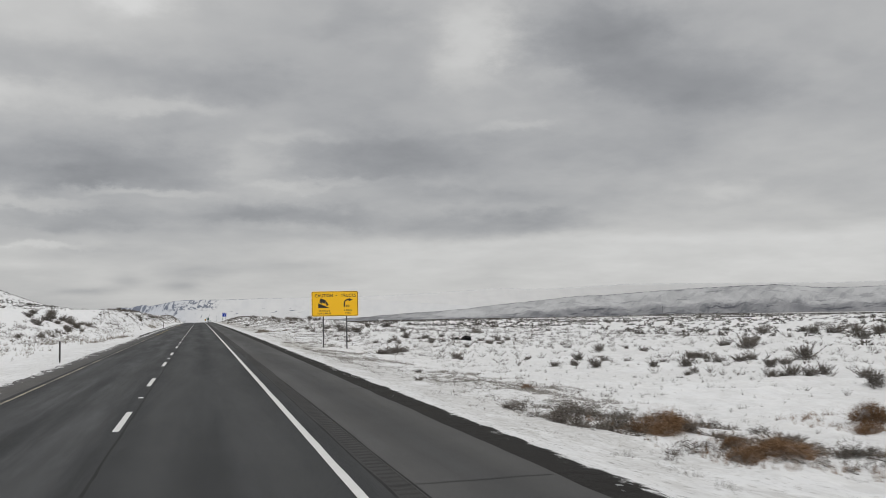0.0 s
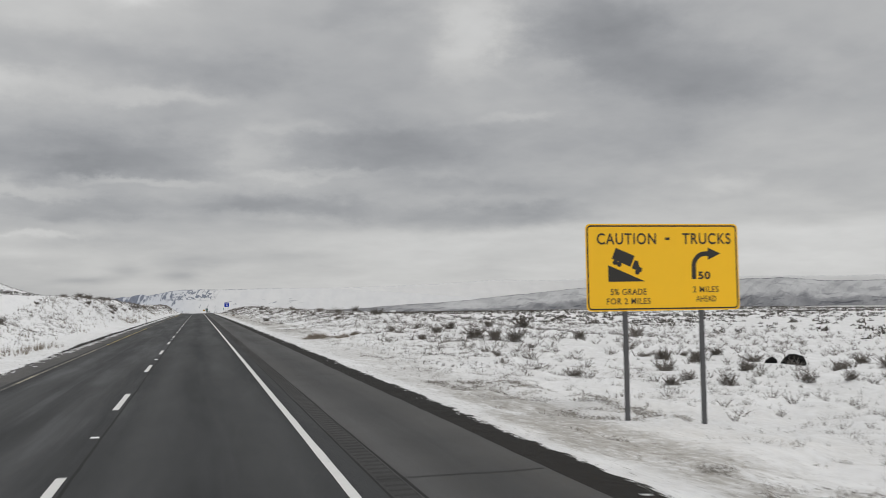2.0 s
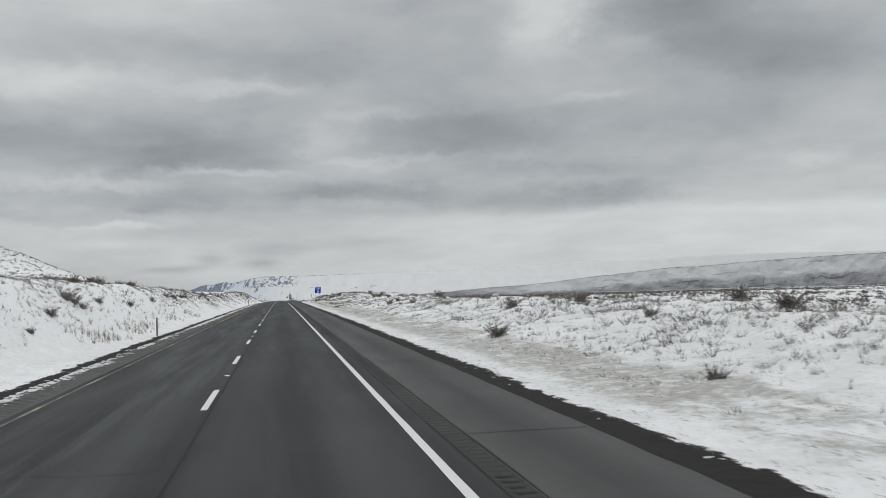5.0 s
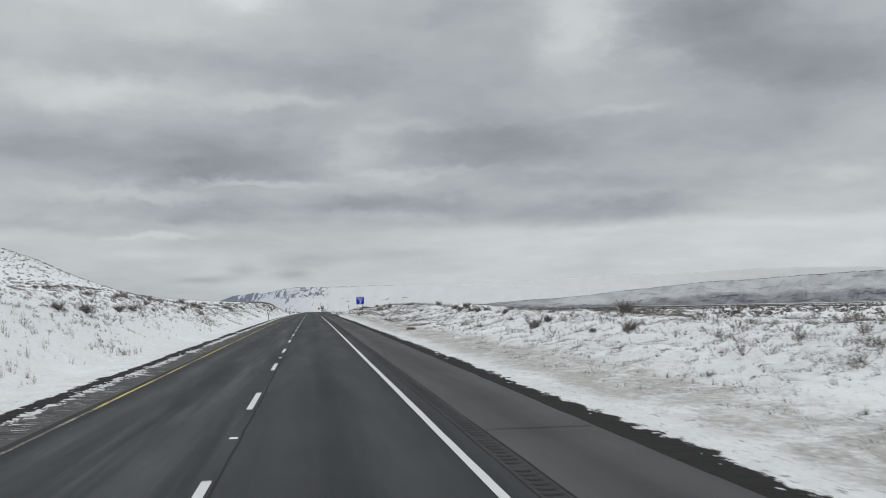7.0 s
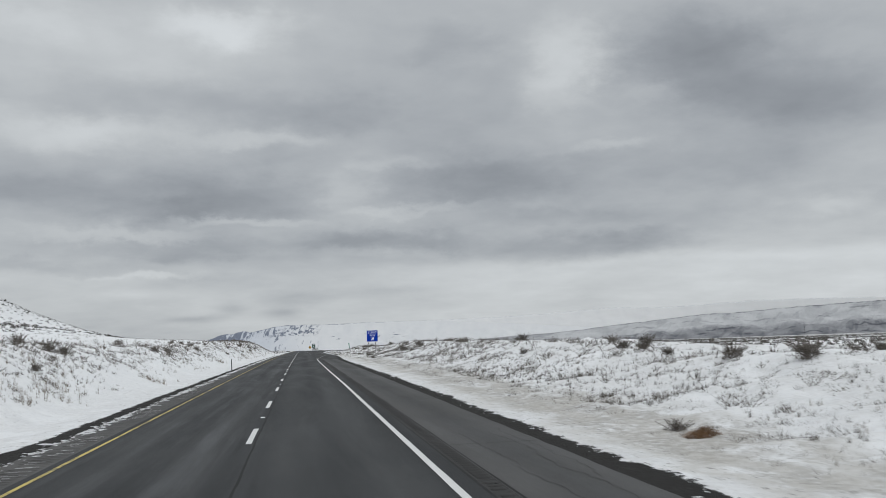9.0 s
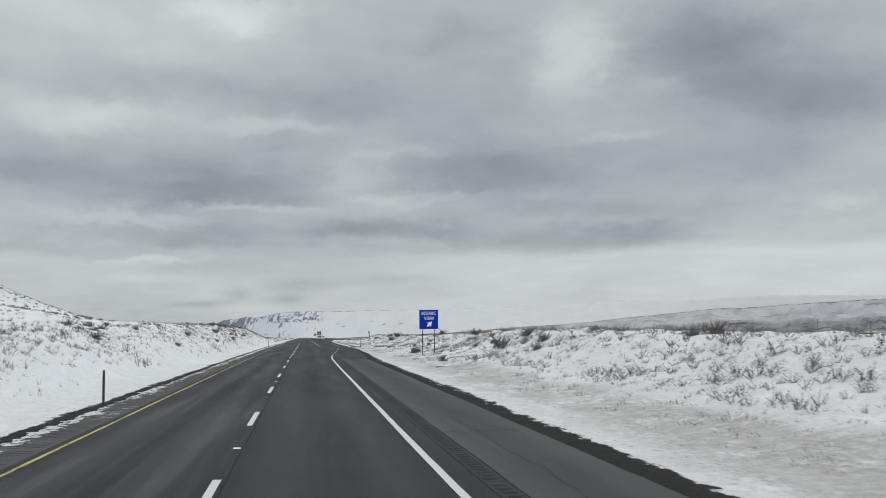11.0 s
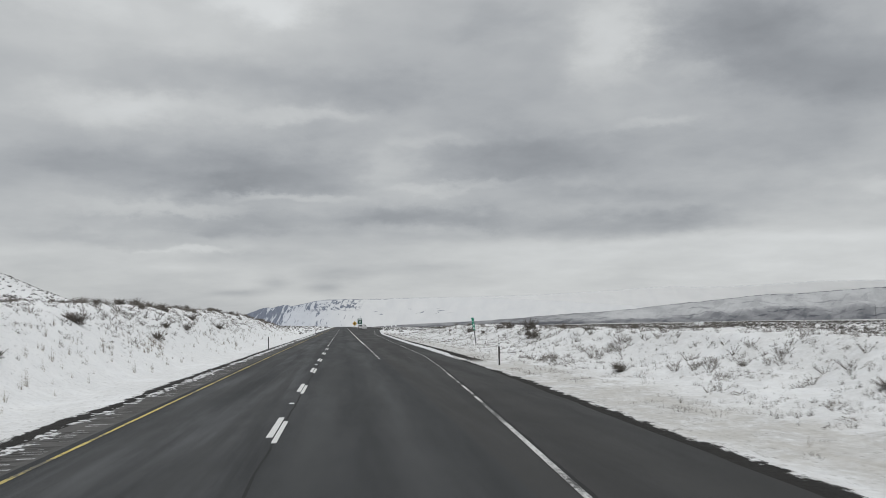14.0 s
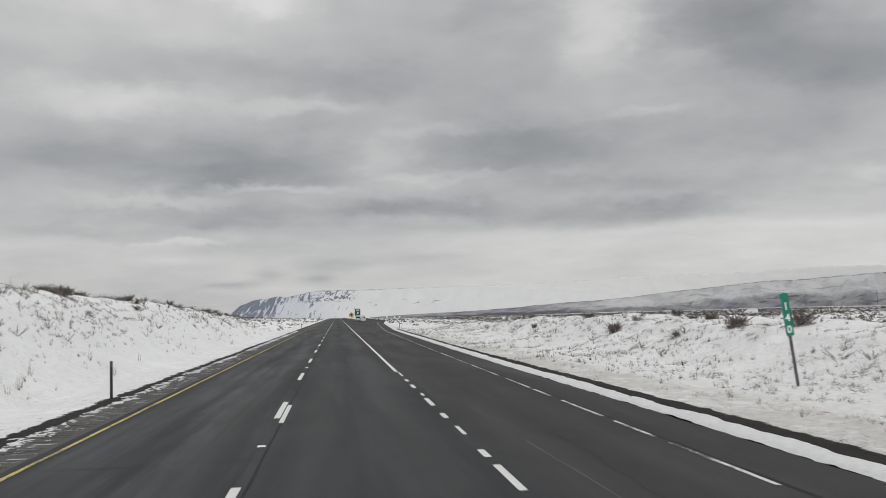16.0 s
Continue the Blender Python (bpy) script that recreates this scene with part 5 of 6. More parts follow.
P = scatter(2600, -14.5, -9.8, 130, 620, lambda x, y: (0.03 + 0.97 * clump(x, y, 264, 6)) * smooth((-x - 9.4) / 3))
plant_stuff("sagebrush_scrub", MID, M_SAGE, P, rng.uniform(0.3, 0.8, len(P)), "splayed low sagebrush on the median bank", "scrub")
P = np.concatenate([scatter(1900, 12.2, 20, 325, 470, lambda x, y: 0.05 + 0.95 * clump(x, y, 262, 6)), scatter(1100, 13.0, 20, 105, 325, lambda x, y: clump(x, y, 263, 6))])
plant_stuff("sagebrush_scrub", MID, M_SAGE, P, rng.uniform(0.35, 0.85, len(P)), "splayed low sagebrush on the snowy bank", "scrub")
# grey tufts on the banks, thick on the verge at the start
P = np.concatenate([scatter(9000, 10.5, 20, 90, 620, lambda x, y: (0.06 + 0.94 * clump(x, y, 241, 4)) * (0.25 + 0.75 * clump(x, y, 242, 18)) * smooth((x - 10) / 4)),
                    scatter(1800, 10.6, 17.5, 26, 48, lambda x, y: (0.1 + 0.9 * clump(x, y, 243, 3)) * smooth((x - 10) / 2) * smooth((18.5 - x) / 4)),
                    scatter(1500, 9.6, 14, 48, 92, lambda x, y: clump(x, y, 244, 4))])
plant_stuff("grey_tufts", TUFT, M_ASH, P, rng.uniform(0.5, 1.5, len(P)), "grey brush tufts half buried in the snowy verge", "tufts")
P = scatter(1300, 10.6, 17.0, 15.5, 29, lambda x, y: (0.1 + 0.9 * clump(x, y, 243, 3)) * smooth((x - 10) / 2) * np.interp(y, [12, 16, 25, 29], [0.5, 1, 0.8, 0.0]))
plant_stuff("grey_tufts", TALL_TUFT, M_SAGE, P, rng.uniform(0.6, 1.7, len(P)), "dark brush tufts thick in the snow of the verge", "tufts")
P = scatter(6000, -15, -8.6, 110, 620, lambda x, y: (0.05 + 0.95 * clump(x, y, 246, 4)) * (0.2 + 0.8 * clump(x, y, 247, 16)) * smooth((-x - 8.6) / 3))
plant_stuff("grey_tufts", TUFT, M_SAGE, P, rng.uniform(0.5, 1.5, len(P)), "dark brush tufts on the face of the snowy bank", "tufts")
# dark grass tips and small brush poking out of the snowy banks
P = np.concatenate([scatter(21000, 10.6, 20, 95, 620, lambda x, y: (0.10 + 0.90 * clump(x, y, 251, 5)) * smooth((x - 10.2) / 2.5)),
                    scatter(2600, 10.8, 15.5, 292, 330, lambda x, y: 0.25 + 0.75 * clump(x, y, 253, 3)),
                    scatter(2500, 13.0, 28, 20, 95, lambda x, y: 0.1 + 0.9 * clump(x, y, 254, 5)),
                    scatter(13000, -15, -8.8, 120, 620, lambda x, y: (0.06 + 0.94 * clump(x, y, 252, 6)) * smooth((-x - 8.6) / 2.5))])
plant_stuff("grass_tips", GRASS, M_TWIG, P, rng.uniform(0.35, 1.15, len(P)), "dark grass tips poking out of the snowy banks", "dry grass")
P = np.concatenate([scatter(520, 11.6, 17.0, 14.5, 25, lambda x, y: 0.15 + 0.85 * clump(x, y, 256, 2.5)), scatter(120, 18.6, 21.5, 20, 24, lambda x, y: clump(x, y, 257, 2))])
plant_stuff("brown_stems", GRASS, M_RUST, P, rng.uniform(0.5, 1.3, len(P)), "rust-brown dry stems tangled in the snowy verge", "dry grass")
# stands of dry grass at the foot of the left bank
C = [(-8.0, 201.0, 3.0), (-8.7, 197.3, 2.5), (-8.6, 217.7, 4.0), (-8.4, 211.0, 3.0), (-8.6, 254.3, 3.5), (-8.7, 236.0, 2.5), (-9.9, 302.8, 2.5), (-9.6, 307.9, 2.5), (-8.8, 330.0, 2.5), (-9.6, 388.0, 2.5), (-9.2, 436.0, 2.5), (-9.8, 470.0, 3.0), (-8.5, 98.0, 5.0), (-8.0, 110.0, 5.0), (-11.8, 89.0, 4.0), (-11.0, 104.0, 5.0), (-7.4, 118.0, 4.0)]
P = np.array([(cx + rng.normal(0, 0.5), cy + rng.normal(0, w * 0.6), 0.0) for cx, cy, w in C for _ in range(int(17 * w))])
P[:, 2] = ground_z(P[:, 0], P[:, 1]) - 0.04
plant_stuff("dry_grass", WISP, M_STRAW, P, rng.uniform(0.5, 1.2, len(P)), "stands of brown dry grass at the foot of the bank", "dry grass")
# dry grass and twigs on the faces of the banks and on the verge
P = scatter(4200, -15, -7.6, 0, 620, lambda x, y: (0.1 + 0.9 * clump(x, y, 221, 7)) * smooth((-x - 7.6) / 2.0))
plant_stuff("dry_grass", WISP, M_STRAW, P, rng.uniform(0.5, 1.4, len(P)), "thin dry grass stems standing out of the snow", "dry grass")
P = scatter(4000, -15, -8.0, 100, 620, lambda x, y: (0.1 + 0.7 * clump(x, y, 225, 6)) * smooth((-x - 9.0) / 4.0))
plant_stuff("low_twigs", TWIG, M_TWIG, P, rng.uniform(0.5, 1.5, len(P)), "low twigs half buried in snow on the bank", "twigs")
P = scatter(26000, 9.3, 21, 0, 620, lambda x, y: (0.12 + 0.8 * clump(x, y, 223, 6)) * np.where(y < 60, np.where(x < 14, 1.0, 0.15), 1.0) * np.where((y > 320) & (x > 11.5), 0.3, 1.0))
plant_stuff("low_twigs", TWIG, M_TWIG, P, rng.uniform(0.3, 1.2, len(P)), "thin dry twigs half buried in the snowy verge", "twigs")
P = scatter(5000, 9.2, 18, 0, 620, lambda x, y: 0.7 * clump(x, y, 227, 8))
plant_stuff("dry_grass", WISP, M_STRAW, P, rng.uniform(0.2, 0.65, len(P)), "bleached dry grass on the snowy verge", "dry grass")


# ---------------------------------------------------------------- ragged snow lumps along the pavement
def clod(rng):
    """A rough lump of snow, as triangle corners."""
    bm = bmesh.new()
    bmesh.ops.create_icosphere(bm, subdivisions=1, radius=1.0)
    V = np.array([v.co[:] for v in bm.verts]) * (1 + rng.normal(0, 0.2, (len(bm.verts), 1)))
    F = [[v.index for v in f.verts] for f in bm.faces]
    bm.free()
    return (V * (1.0, 2.6, 0.30))[np.array(F).ravel()]


CLODS = [clod(rng) for _ in range(6)]
Pr = scatter(16000, 6.6, 9.4, 2, 470, lambda x, y: 0.5 * np.exp(-((x - pave_right(y) - 0.80) / 0.22) ** 2) * (0.2 + clump(x, y, 231, 4)))
Pl = scatter(90000, -6.6, -4.4, 2, 620, lambda x, y: 0.85 * np.interp(y, [0, 100, 150], [0.3, 0.3, 1.0]) * np.exp(-((x + 4.96) / 0.22) ** 2) * (0.25 + clump(x, y, 233, 4)))
Pl[:, 2] = np.maximum(Pl[:, 2], np.where(Pl[:, 0] > -4.97, road_z(Pl[:, 1]) - 0.04, -99))
size = np.concatenate([0.010 + 0.03 * rng.uniform(0, 1, len(Pr)) ** 2, 0.012 + 0.065 * rng.uniform(0, 1, len(Pl)) ** 2])
plant_stuff("snow_clods", CLODS, M_CLOD, np.concatenate([Pr, Pl]) + (0, 0, 0.042), size, "ploughed lumps of snow along the pavement edge", "snow")
# the ploughed ridge of snow beside the exit lane
ys = np.arange(468.0, 700.0, 0.22)
NR = 8
ridge_v, ridge_f = [], []
for j, y in enumerate(ys):
    e = float(pave_right(y)) + 0.02 + 0.14 * float(fbm(y / 0.5, 1.0, 245))
    grow = float(smooth((y - 468) / 12))
    w = (0.42 + 0.30 * float(fbm(y / 2, 0.0, 241, 5))) * grow + 0.04
    h = (0.05 + 0.07 * float(fbm(y / 0.7, 5.0, 243, 4))) * grow
    z = float(road_z(y))
    for i in range(NR):
        u = i / (NR - 1)
        lump = 0.045 * (float(fbm(y / 0.22, i * 1.3, 247, 3)) - 0.5) * grow
        ridge_v.append((e + w * u + lump, y, z - 0.05 + (h + 0.05) * math.sin(math.pi * min(1.0, u * 0.9 + 0.06)) ** 0.6 + lump * 0.8))
for j in range(len(ys) - 1):
    for i in range(NR - 1):
        a = j * NR + i
        ridge_f.append((a, a + 1, a + NR + 1, a + NR))
tagged(mesh_object("snow_ridge", ridge_v, ridge_f, M_CLOD, None, False), "ploughed white ridge of snow beside the exit lane", "snow", kind="stuff")


# a black boulder out on the plain
def boulder(x, y, s):
    bm = bmesh.new()
    bmesh.ops.create_icosphere(bm, subdivisions=2, radius=1.0)
    for v in bm.verts:
        n = noise.noise(v.co * 1.4 + Vector((x, y, 0))) * 0.35 + noise.noise(v.co * 4.0) * 0.10
        v.co = v.co * (1 + n)
        v.co.x *= 1.2
        v.co.z *= 0.62 * (1.25 + 0.5 * v.co.x)
    ob = part("boulder", bm, M_ROCK)
    ob.matrix_world = pose(x, y, float(ground_z(x, y)) + 0.12 * s, 0, 0, 30) @ Matrix.Scale(s, 4)
    return tagged(ob, "black basalt boulder lying in snow on the plain", "boulder")


boulder(31.0, 98.0, 0.62)
boulder(30.1, 98.6, 0.34)


# ---------------------------------------------------------------- signs
def sign_post(x, base, top, w, parent, mat=M_STEEL):
    bm = bmesh.new()
    add_box(bm, x, 0.045, (base + top) / 2, w, w * 0.8, top - base, 0.006)
    return part("post", bm, mat, parent)


def back_rails(w, zs, parent):
    for z in zs:
        bm = bmesh.new()
        add_box(bm, 0, 0.012, z, w, 0.02, 0.06, 0.004)
        part("rail", bm, M_ALU, parent)


def caution_sign():
    x, y = 13.31, 79.3
    g = float(road_z(y))
    t = thing("road_sign", x, y, g, "large yellow truck caution sign on two steel posts in snow", "road sign", rz=-6.0)
    W, H, cz = 4.13, 2.22, 3.17
    for px in (-1.04, 1.02):
        sign_post(px, float(ground_z(x + px, y)) - g - 0.4, 4.15, 0.11, t)
    back_rails(3.9, (2.5, 3.8), t)
    bm = bmesh.new()
    outline(bm, rounded(W, H, 0.12, 6, 0, cz), 0.006)
    face = part("panel", bm, M_SIGN_Y, t, "bright yellow reflective panel")
    yy = -0.007
    bm = bmesh.new()
    frame_ring(bm, W - 0.07, H - 0.07, 0.11, 0.035, 0.003)
    bmesh.ops.translate(bm, verts=bm.verts[:], vec=(0, yy, cz))
    part("border", bm, M_SIGN_BLK, face, "thin black border")
    lettering("CAUTION", 0.40, -0.97, cz + 0.73, yy - 0.003, M_SIGN_BLK, face, 0.012, 1, 1.58)
    lettering("-", 0.40, 0.13, cz + 0.73, yy - 0.003, M_SIGN_BLK, face, 0.03)
    lettering("TRUCKS", 0.40, 1.20, cz + 0.73, yy - 0.003, M_SIGN_BLK, face, 0.012, 1, 1.33)
    lettering("5% GRADE", 0.22, -0.95, cz - 0.62, yy - 0.003, M_SIGN_BLK, face, 0.006, 1, 0.96)
    lettering("FOR 2 MILES", 0.22, -0.95, cz - 0.86, yy - 0.003, M_SIGN_BLK, face, 0.006, 1, 1.16)
    lettering("2 MILES", 0.22, 1.14, cz - 0.58, yy - 0.003, M_SIGN_BLK, face, 0.006, 1, 0.70)
    lettering("AHEAD", 0.22, 1.14, cz - 0.82, yy - 0.003, M_SIGN_BLK, face, 0.006, 1, 0.54)
    lettering("50", 0.26, 1.11, cz - 0.22, yy - 0.003, M_SIGN_BLK, face, 0.035, 1, 0.33)
    # truck on a slope
    at = Matrix.Translation((-1.0, yy, cz))
    bm = bmesh.new()
    outline(bm, [(-0.48, 0.06), (-0.48, -0.36), (0.50, -0.36)], 0.003, at)
    part("pictogram", bm, M_SIGN_BLK, face)
    tilt = at @ Matrix.Translation((-0.02, 0.0, 0.05)) @ Matrix.Rotation(radians(23), 4, "Y")
    bm = bmesh.new()
    outline(bm, [(-0.40, 0.02), (-0.40, 0.32), (0.14, 0.32), (0.14, 0.02)], 0.003, tilt)
    outline(bm, [(0.18, 0.0), (0.18, 0.22), (0.27, 0.24), (0.35, 0.12), (0.45, 0.10), (0.46, 0.0)], 0.003, tilt)
    for wx in (-0.28, -0.16, 0.36):
        outline(bm, [(wx + 0.065 * math.cos(a * math.pi / 6), -0.035 + 0.065 * math.sin(a * math.pi / 6)) for a in range(12)], 0.0045, tilt)
    part("pictogram", bm, M_SIGN_BLK, face)
    # bent arrow
    bm = bmesh.new()
    r0, r1 = 0.26, 0.38
    arc = [(0.10 - r1 * math.cos(radians(a)), 0.0 + r1 * math.sin(radians(a))) for a in range(0, 91, 10)]
    arc2 = [(0.10 - r0 * math.cos(radians(a)), 0.0 + r0 * math.sin(radians(a))) for a in range(90, -1, -10)]
    pts = [(-0.28, -0.33)] + arc + [(0.17, r1), (0.17, r1 + 0.10), (0.52, (r0 + r1) / 2), (0.17, r0 - 0.10), (0.17, r0)] + arc2 + [(-0.16, -0.33)]
    outline(bm, pts, 0.003, Matrix.Translation((1.05, yy, cz + 0.02)))
    part("pictogram", bm, M_SIGN_BLK, face)


def scenic_sign():
    x, y = 12.14, 403.5
    g = float(road_z(y))
    t = thing("road_sign", x, y, g, "blue scenic view sign with white arrow on two posts", "road sign", rz=-4.0)
    W, H, cz = 1.76, 1.79, 3.28
    for px in (-0.56, 0.48):
        sign_post(px, float(ground_z(x + px, y)) - g - 0.3, 4.1, 0.07, t, M_DARK)
    back_rails(1.7, (2.7, 3.8), t)
    bm = bmesh.new()
    outline(bm, rounded(W, H, 0.04, 4, 0, cz), 0.006)
    face = part("panel", bm, M_SIGN_W, t, "white-edged panel")
    bm = bmesh.new()
    outline(bm, rounded(W - 0.10, H - 0.10, 0.09, 6, 0, cz), 0.004, Matrix.Translation((0, -0.006, 0)))
    field = part("field", bm, M_SIGN_B, face, "deep blue reflective field")
    yy = -0.0125
    lettering("SCENIC", 0.42, 0.0, cz + 0.54, yy, M_SIGN_W, face, 0.005, 1, 1.32)
    lettering("VIEW", 0.42, 0.03, cz + 0.10, yy, M_SIGN_W, face, 0.005, 1, 0.88)
    bm = bmesh.new()
    pts = [(-0.075, -0.26), (-0.075, -0.02), (-0.27, -0.07), (0.0, 0.34), (0.27, -0.07), (0.075, -0.02), (0.075, -0.26)]
    outline(bm, pts, 0.003, Matrix.Translation((0.04, yy, cz - 0.43)) @ Matrix.Rotation(radians(45), 4, "Y"))
    part("arrow", bm, M_SIGN_W, face, "white diagonal arrow")
    for sx in (-1, 1):
        for sz in (-1, 1):
            bm = bmesh.new()
            outline(bm, [(sx * 0.865, cz + sz * 0.88), (sx * 0.865, cz + sz * 0.80), (sx * 0.79, cz + sz * 0.88)], 0.002, Matrix.Translation((0, -0.007, 0)))
            part("corner", bm, M_SIGN_BLK, face)


def milepost():
    x, y = 13.7, 496.8
    g = float(ground_z(x, y))
    t = thing("milepost", x, y, g, "leaning green milepost with white numerals in snow", "road sign")
    t.matrix_world = pose(x, y, g, 0, -6.5, -4)
    bm = bmesh.new()
    add_box(bm, 0, 0.03, 1.05, 0.075, 0.05, 3.0, 0.008)
    part("post", bm, M_STEEL, t)
    bm = bmesh.new()
    outline(bm, rounded(0.22, 1.0, 0.03, 4, 0, 1.88), 0.004)
    face = part("panel", bm, M_SIGN_G, t, "green reflective panel")
    bm = bmesh.new()
    outline(bm, rounded(0.25, 0.15, 0.02, 3, -0.01, 2.46), 0.004, Matrix.Translation((0, -0.006, 0)))
    part("tab", bm, M_SIGN_G, t, "darker green tab")
    for s, z in (("1", 2.19), ("4", 1.88), ("0", 1.56)):
        lettering(s, 0.28, 0.0, z, -0.006, M_SIGN_W, face, 0.02)


def delineator(x, y, label):
    g = float(ground_z(x, y))
    t = thing("delineator_post", x, y, g, label, "road post", "delineators along the road")
    bm = bmesh.new()
    add_box(bm, 0, 0, 0.42, 0.085, 0.035, 1.46, 0.008)
    part("post", bm, M_DARK, t)
    bm = bmesh.new()
    add_box(bm, 0, -0.021, 1.05, 0.075, 0.006, 0.14, 0.002)
    part("reflector", bm, M_STEEL if x < 0 else M_SIGN_W, t, "dull grimy reflector" if x < 0 else "white reflector")
    return t


caution_sign()
scenic_sign()
milepost()
post = delineator(-5.7, 52.6, "slim dark delineator post at the snowy median edge")
for x, y in ((-5.95, 204.4), (-5.7, 359.0), (-5.65, 503.2), (-5.7, 655.0), (-5.7, 807.0)):
    copy_thing(post, pose(x, y, float(ground_z(x, y))))
post2 = delineator(9.62, 461.4, "slim dark delineator post beside the exit lane")
for x, y in ((11.5, 620.0), (9.0, -40.0)):
    copy_thing(post2, pose(x, y, float(ground_z(x, y))))


# ---------------------------------------------------------------- exit gore, parked vehicles, tower
def gore_signs():
    x, y = 8.2, 770.0
    g = float(ground_z(x, y))
    t = thing("exit_sign", x, y, g, "green exit sign with white arrow at the gore", "road sign")
    for px in (-0.5, 0.5):
        sign_post(px, -0.3, 4.3, 0.08, t)
    bm = bmesh.new()
    outline(bm, rounded(1.8, 2.2, 0.1, 4, 0, 3.3), 0.006)
    face = part("panel", bm, M_SIGN_G2, t)
    bm = bmesh.new()
    add_box(bm, 0, -0.012, 3.95, 1.2, 0.006, 0.32)
    part("bar", bm, M_SIGN_W, face)
    bm = bmesh.new()
    outline(bm, [(-0.11, -0.5), (-0.11, 0.05), (-0.36, 0.05), (0, 0.5), (0.36, 0.05), (0.11, 0.05), (0.11, -0.5)], 0.003,
            Matrix.Translation((0.0, -0.009, 3.0)) @ Matrix.Rotation(radians(40), 4, "Y"))
    part("arrow", bm, M_SIGN_W, face)
    x2 = 6.2
    t = thing("warning_sign", x2, y + 4, float(ground_z(x2, y + 4)), "yellow diamond warning sign beside the exit", "road sign")
    sign_post(0, -0.3, 3.0, 0.07, t)
    bm = bmesh.new()
    outline(bm, [(0, -0.9), (0.9, 0), (0, 0.9), (-0.9, 0)], 0.006, Matrix.Translation((0, 0, 2.5)))
    face = part("panel", bm, M_SIGN_Y2, t)
    bm = bmesh.new()
    outline(bm, [(-0.12, -0.45), (-0.12, 0.0), (-0.35, 0.0), (0, 0.45), (0.35, 0.0), (0.12, 0.0), (0.12, -0.45)], 0.003, Matrix.Translation((0, -0.008, 2.5)))
    part("arrow", bm, M_SIGN_BLK, face)


def wheel(x, y, r, w, parent):
    bm = bmesh.new()
    add_cyl(bm, (x - w / 2, y, r), (x + w / 2, y, r), r, None, 20)
    tyre = part("wheel", bm, M_RUBBER, parent)
    bm = bmesh.new()
    add_cyl(bm, (x - w / 2 - 0.006, y, r), (x + w / 2 + 0.006, y, r), r * 0.58, None, 16)
    part("rim", bm, M_ALU, tyre)


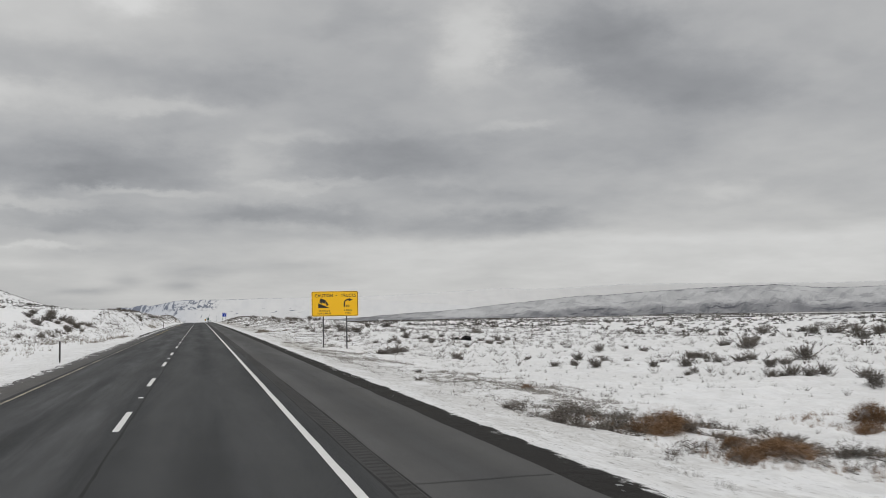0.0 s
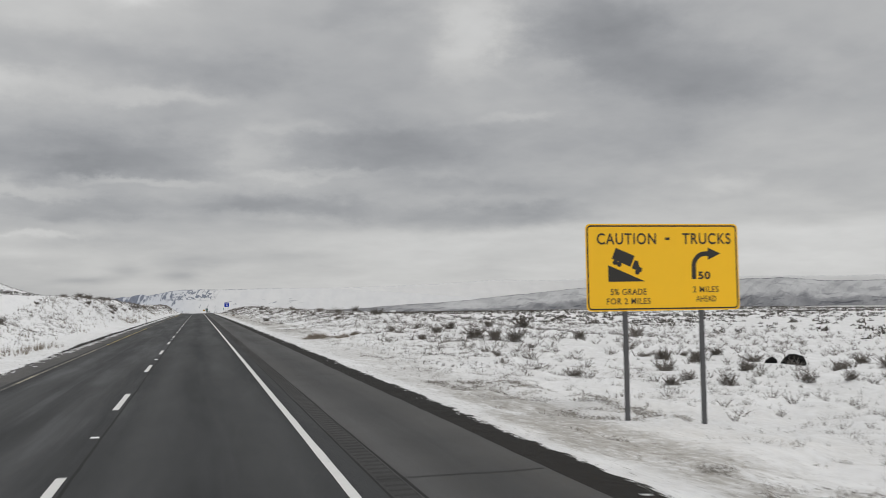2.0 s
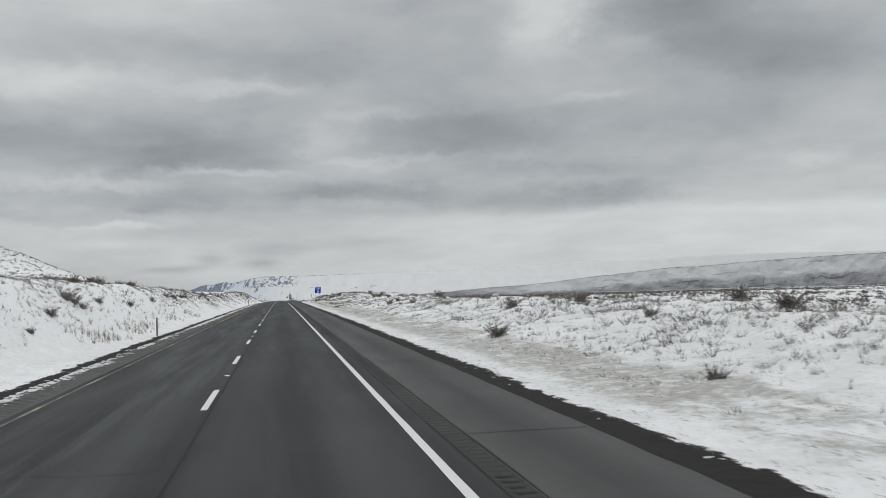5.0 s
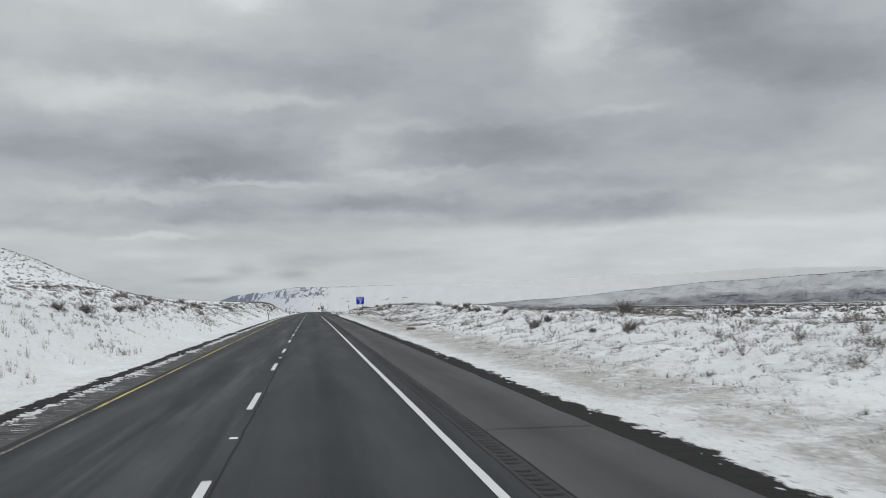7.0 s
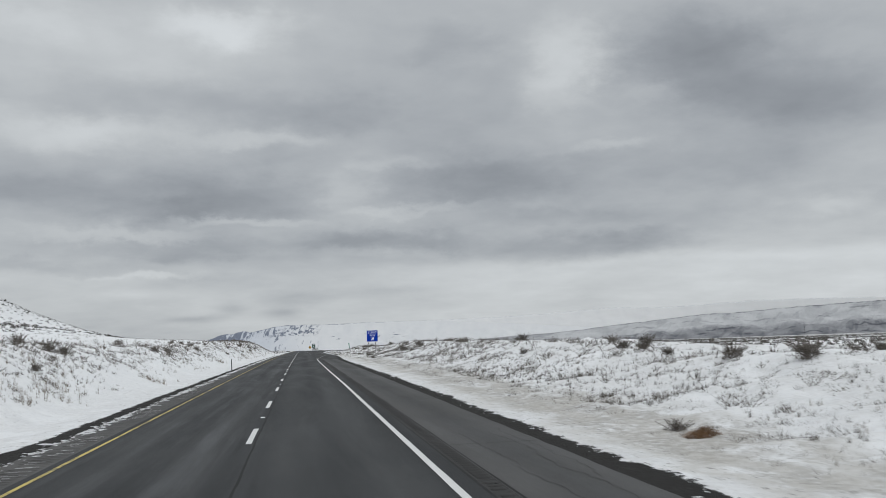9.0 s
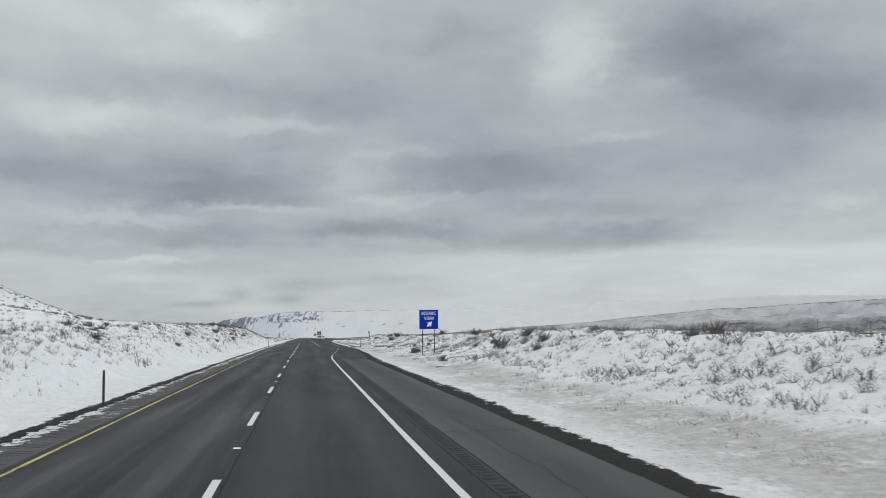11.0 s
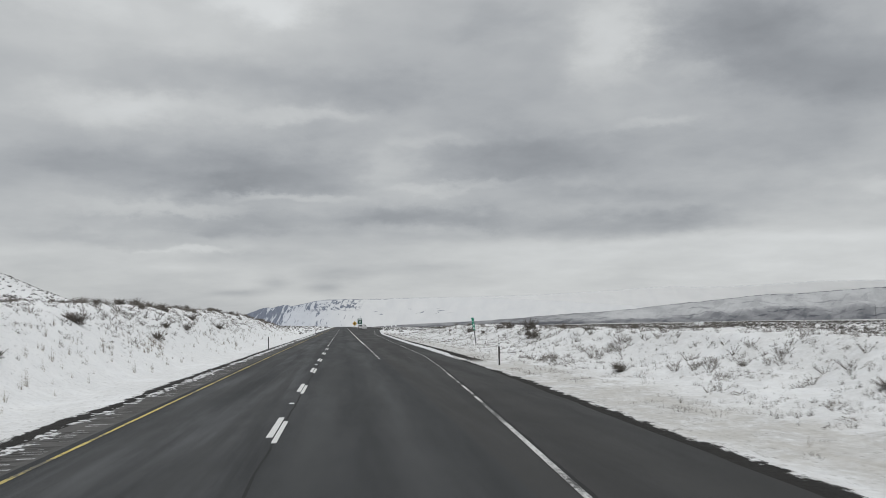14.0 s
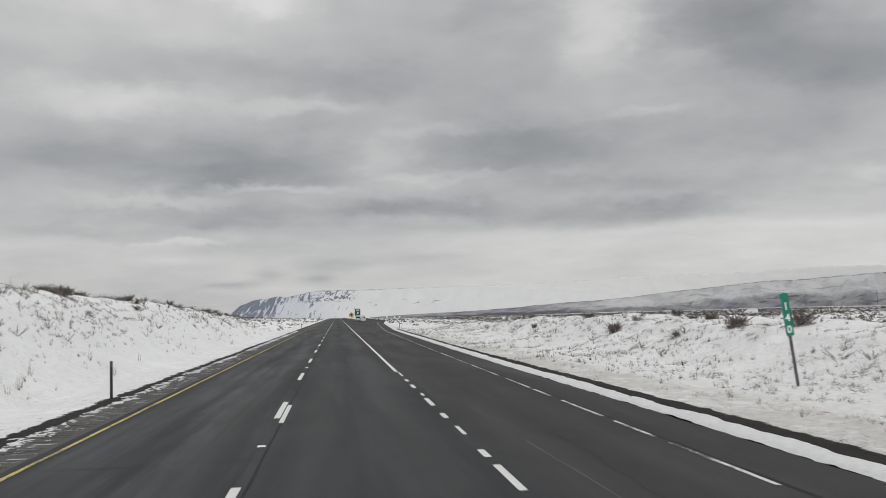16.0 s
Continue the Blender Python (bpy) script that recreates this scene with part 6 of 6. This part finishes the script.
def van(x, y, rz, label, L=5.4, W=2.0, H=2.3):
    """A white van: body from a side outline, windows, wheels, lamps."""
    t = thing("van", x, y, float(ground_z(x, y)), label, "van", rz=rz)
    side = [(-L / 2, 0.45), (-L / 2 + 0.02, H - 0.2), (-L / 2 + 0.2, H), (L * 0.16, H), (L * 0.30, H - 0.25), (L * 0.40, 1.25), (L / 2 - 0.08, 1.05), (L / 2, 0.75), (L / 2, 0.4), (L * 0.3, 0.34), (-L * 0.3, 0.34)]
    bm = bmesh.new()
    outline(bm, side, W, Matrix.Rotation(radians(90), 4, "Z") @ Matrix.Translation((0, W / 2, 0)))
    bmesh.ops.bevel(bm, geom=bm.edges[:], offset=0.06, segments=2, affect="EDGES")
    part("body", bm, M_CARWHITE, t, soft=False)
    for sx in (-1, 1):
        bm = bmesh.new()
        outline(bm, [(L * 0.02, 1.35), (L * 0.02, H - 0.35), (L * 0.17, H - 0.3), (L * 0.27, H - 0.45), (L * 0.34, 1.35)], 0.01,
                Matrix.Translation((sx * (W / 2 + (0.012 if sx > 0 else -0.002)), 0, 0)) @ Matrix.Rotation(radians(90), 4, "Z"))
        part("window", bm, M_GLASS, t)
        bm = bmesh.new()
        add_box(bm, sx * (W / 2 - 0.16), -L / 2 - 0.008, 1.05, 0.14, 0.03, 0.4, 0.01)
        part("tail_lamp", bm, M_LAMP_RED, t)
        wheel(sx * (W / 2 - 0.1), -L * 0.31, 0.36, 0.22, t)
        wheel(sx * (W / 2 - 0.1), L * 0.31, 0.36, 0.22, t)
    bm = bmesh.new()
    add_box(bm, 0, -L / 2 - 0.004, 1.6, W * 0.72, 0.02, 0.5, 0.008)
    part("rear_window", bm, M_GLASS, t)
    bm = bmesh.new()
    add_box(bm, 0, -L / 2 - 0.03, 0.5, W * 0.95, 0.12, 0.2, 0.03)
    part("bumper", bm, M_DARK, t)


gore_signs()
van(9.3, 776.0, -20, "white van parked on the exit by the gore", 5.2, 1.95, 2.1)
van(162.0, 806.0, 65, "white van parked far out at the viewpoint", 4.9, 1.9, 2.1)


def marker(x, y):
    t = thing("marker_post", x, y, float(ground_z(x, y)), "small white marker plate on a thin post", "road post", "markers at the exit")
    bm = bmesh.new()
    add_box(bm, 0, 0, 0.7, 0.06, 0.05, 2.0, 0.006)
    part("post", bm, M_STEEL, t)
    bm = bmesh.new()
    outline(bm, rounded(0.6, 0.6, 0.05, 3, 0, 1.55), 0.005, Matrix.Translation((0, -0.03, 0)))
    part("plate", bm, M_SIGN_W, t)
    return t


mk = marker(20.0, 810.0)
for x, y in ((22.8, 808.0), (24.5, 806.0), (35.5, 655.0)):
    copy_thing(mk, pose(x, y, float(ground_z(x, y))))


def tower(x, y, h):
    t = thing("lattice_tower", x, y, float(ground_z(x, y)), "slender dark lattice tower far out on the plain", "tower")
    w = 3.4
    for sx in (-1, 1):
        for sy in (-1, 1):
            bm = bmesh.new()
            add_cyl(bm, (sx * w, sy * w, -2), (sx * 0.4, sy * 0.4, h), 0.14, 0.09, 5)
            part("leg", bm, M_DARK, t)
    for i in range(10):
        z0, z1 = h * i / 10, h * (i + 1) / 10
        a, b = w - (w - 0.4) * i / 10, w - (w - 0.4) * (i + 1) / 10
        for s in (-1, 1):
            bm = bmesh.new()
            add_cyl(bm, (-a * s, -a, z0), (b * s, -b, z1), 0.1, None, 4)
            part("brace", bm, M_DARK, t)
    for z in (0.78, 0.9):
        bm = bmesh.new()
        add_box(bm, 0, 0, h * z, 7.0, 0.4, 0.4, 0.05)
        part("crossarm", bm, M_DARK, t)


tower(1935.0, 3480.0, 128.0)
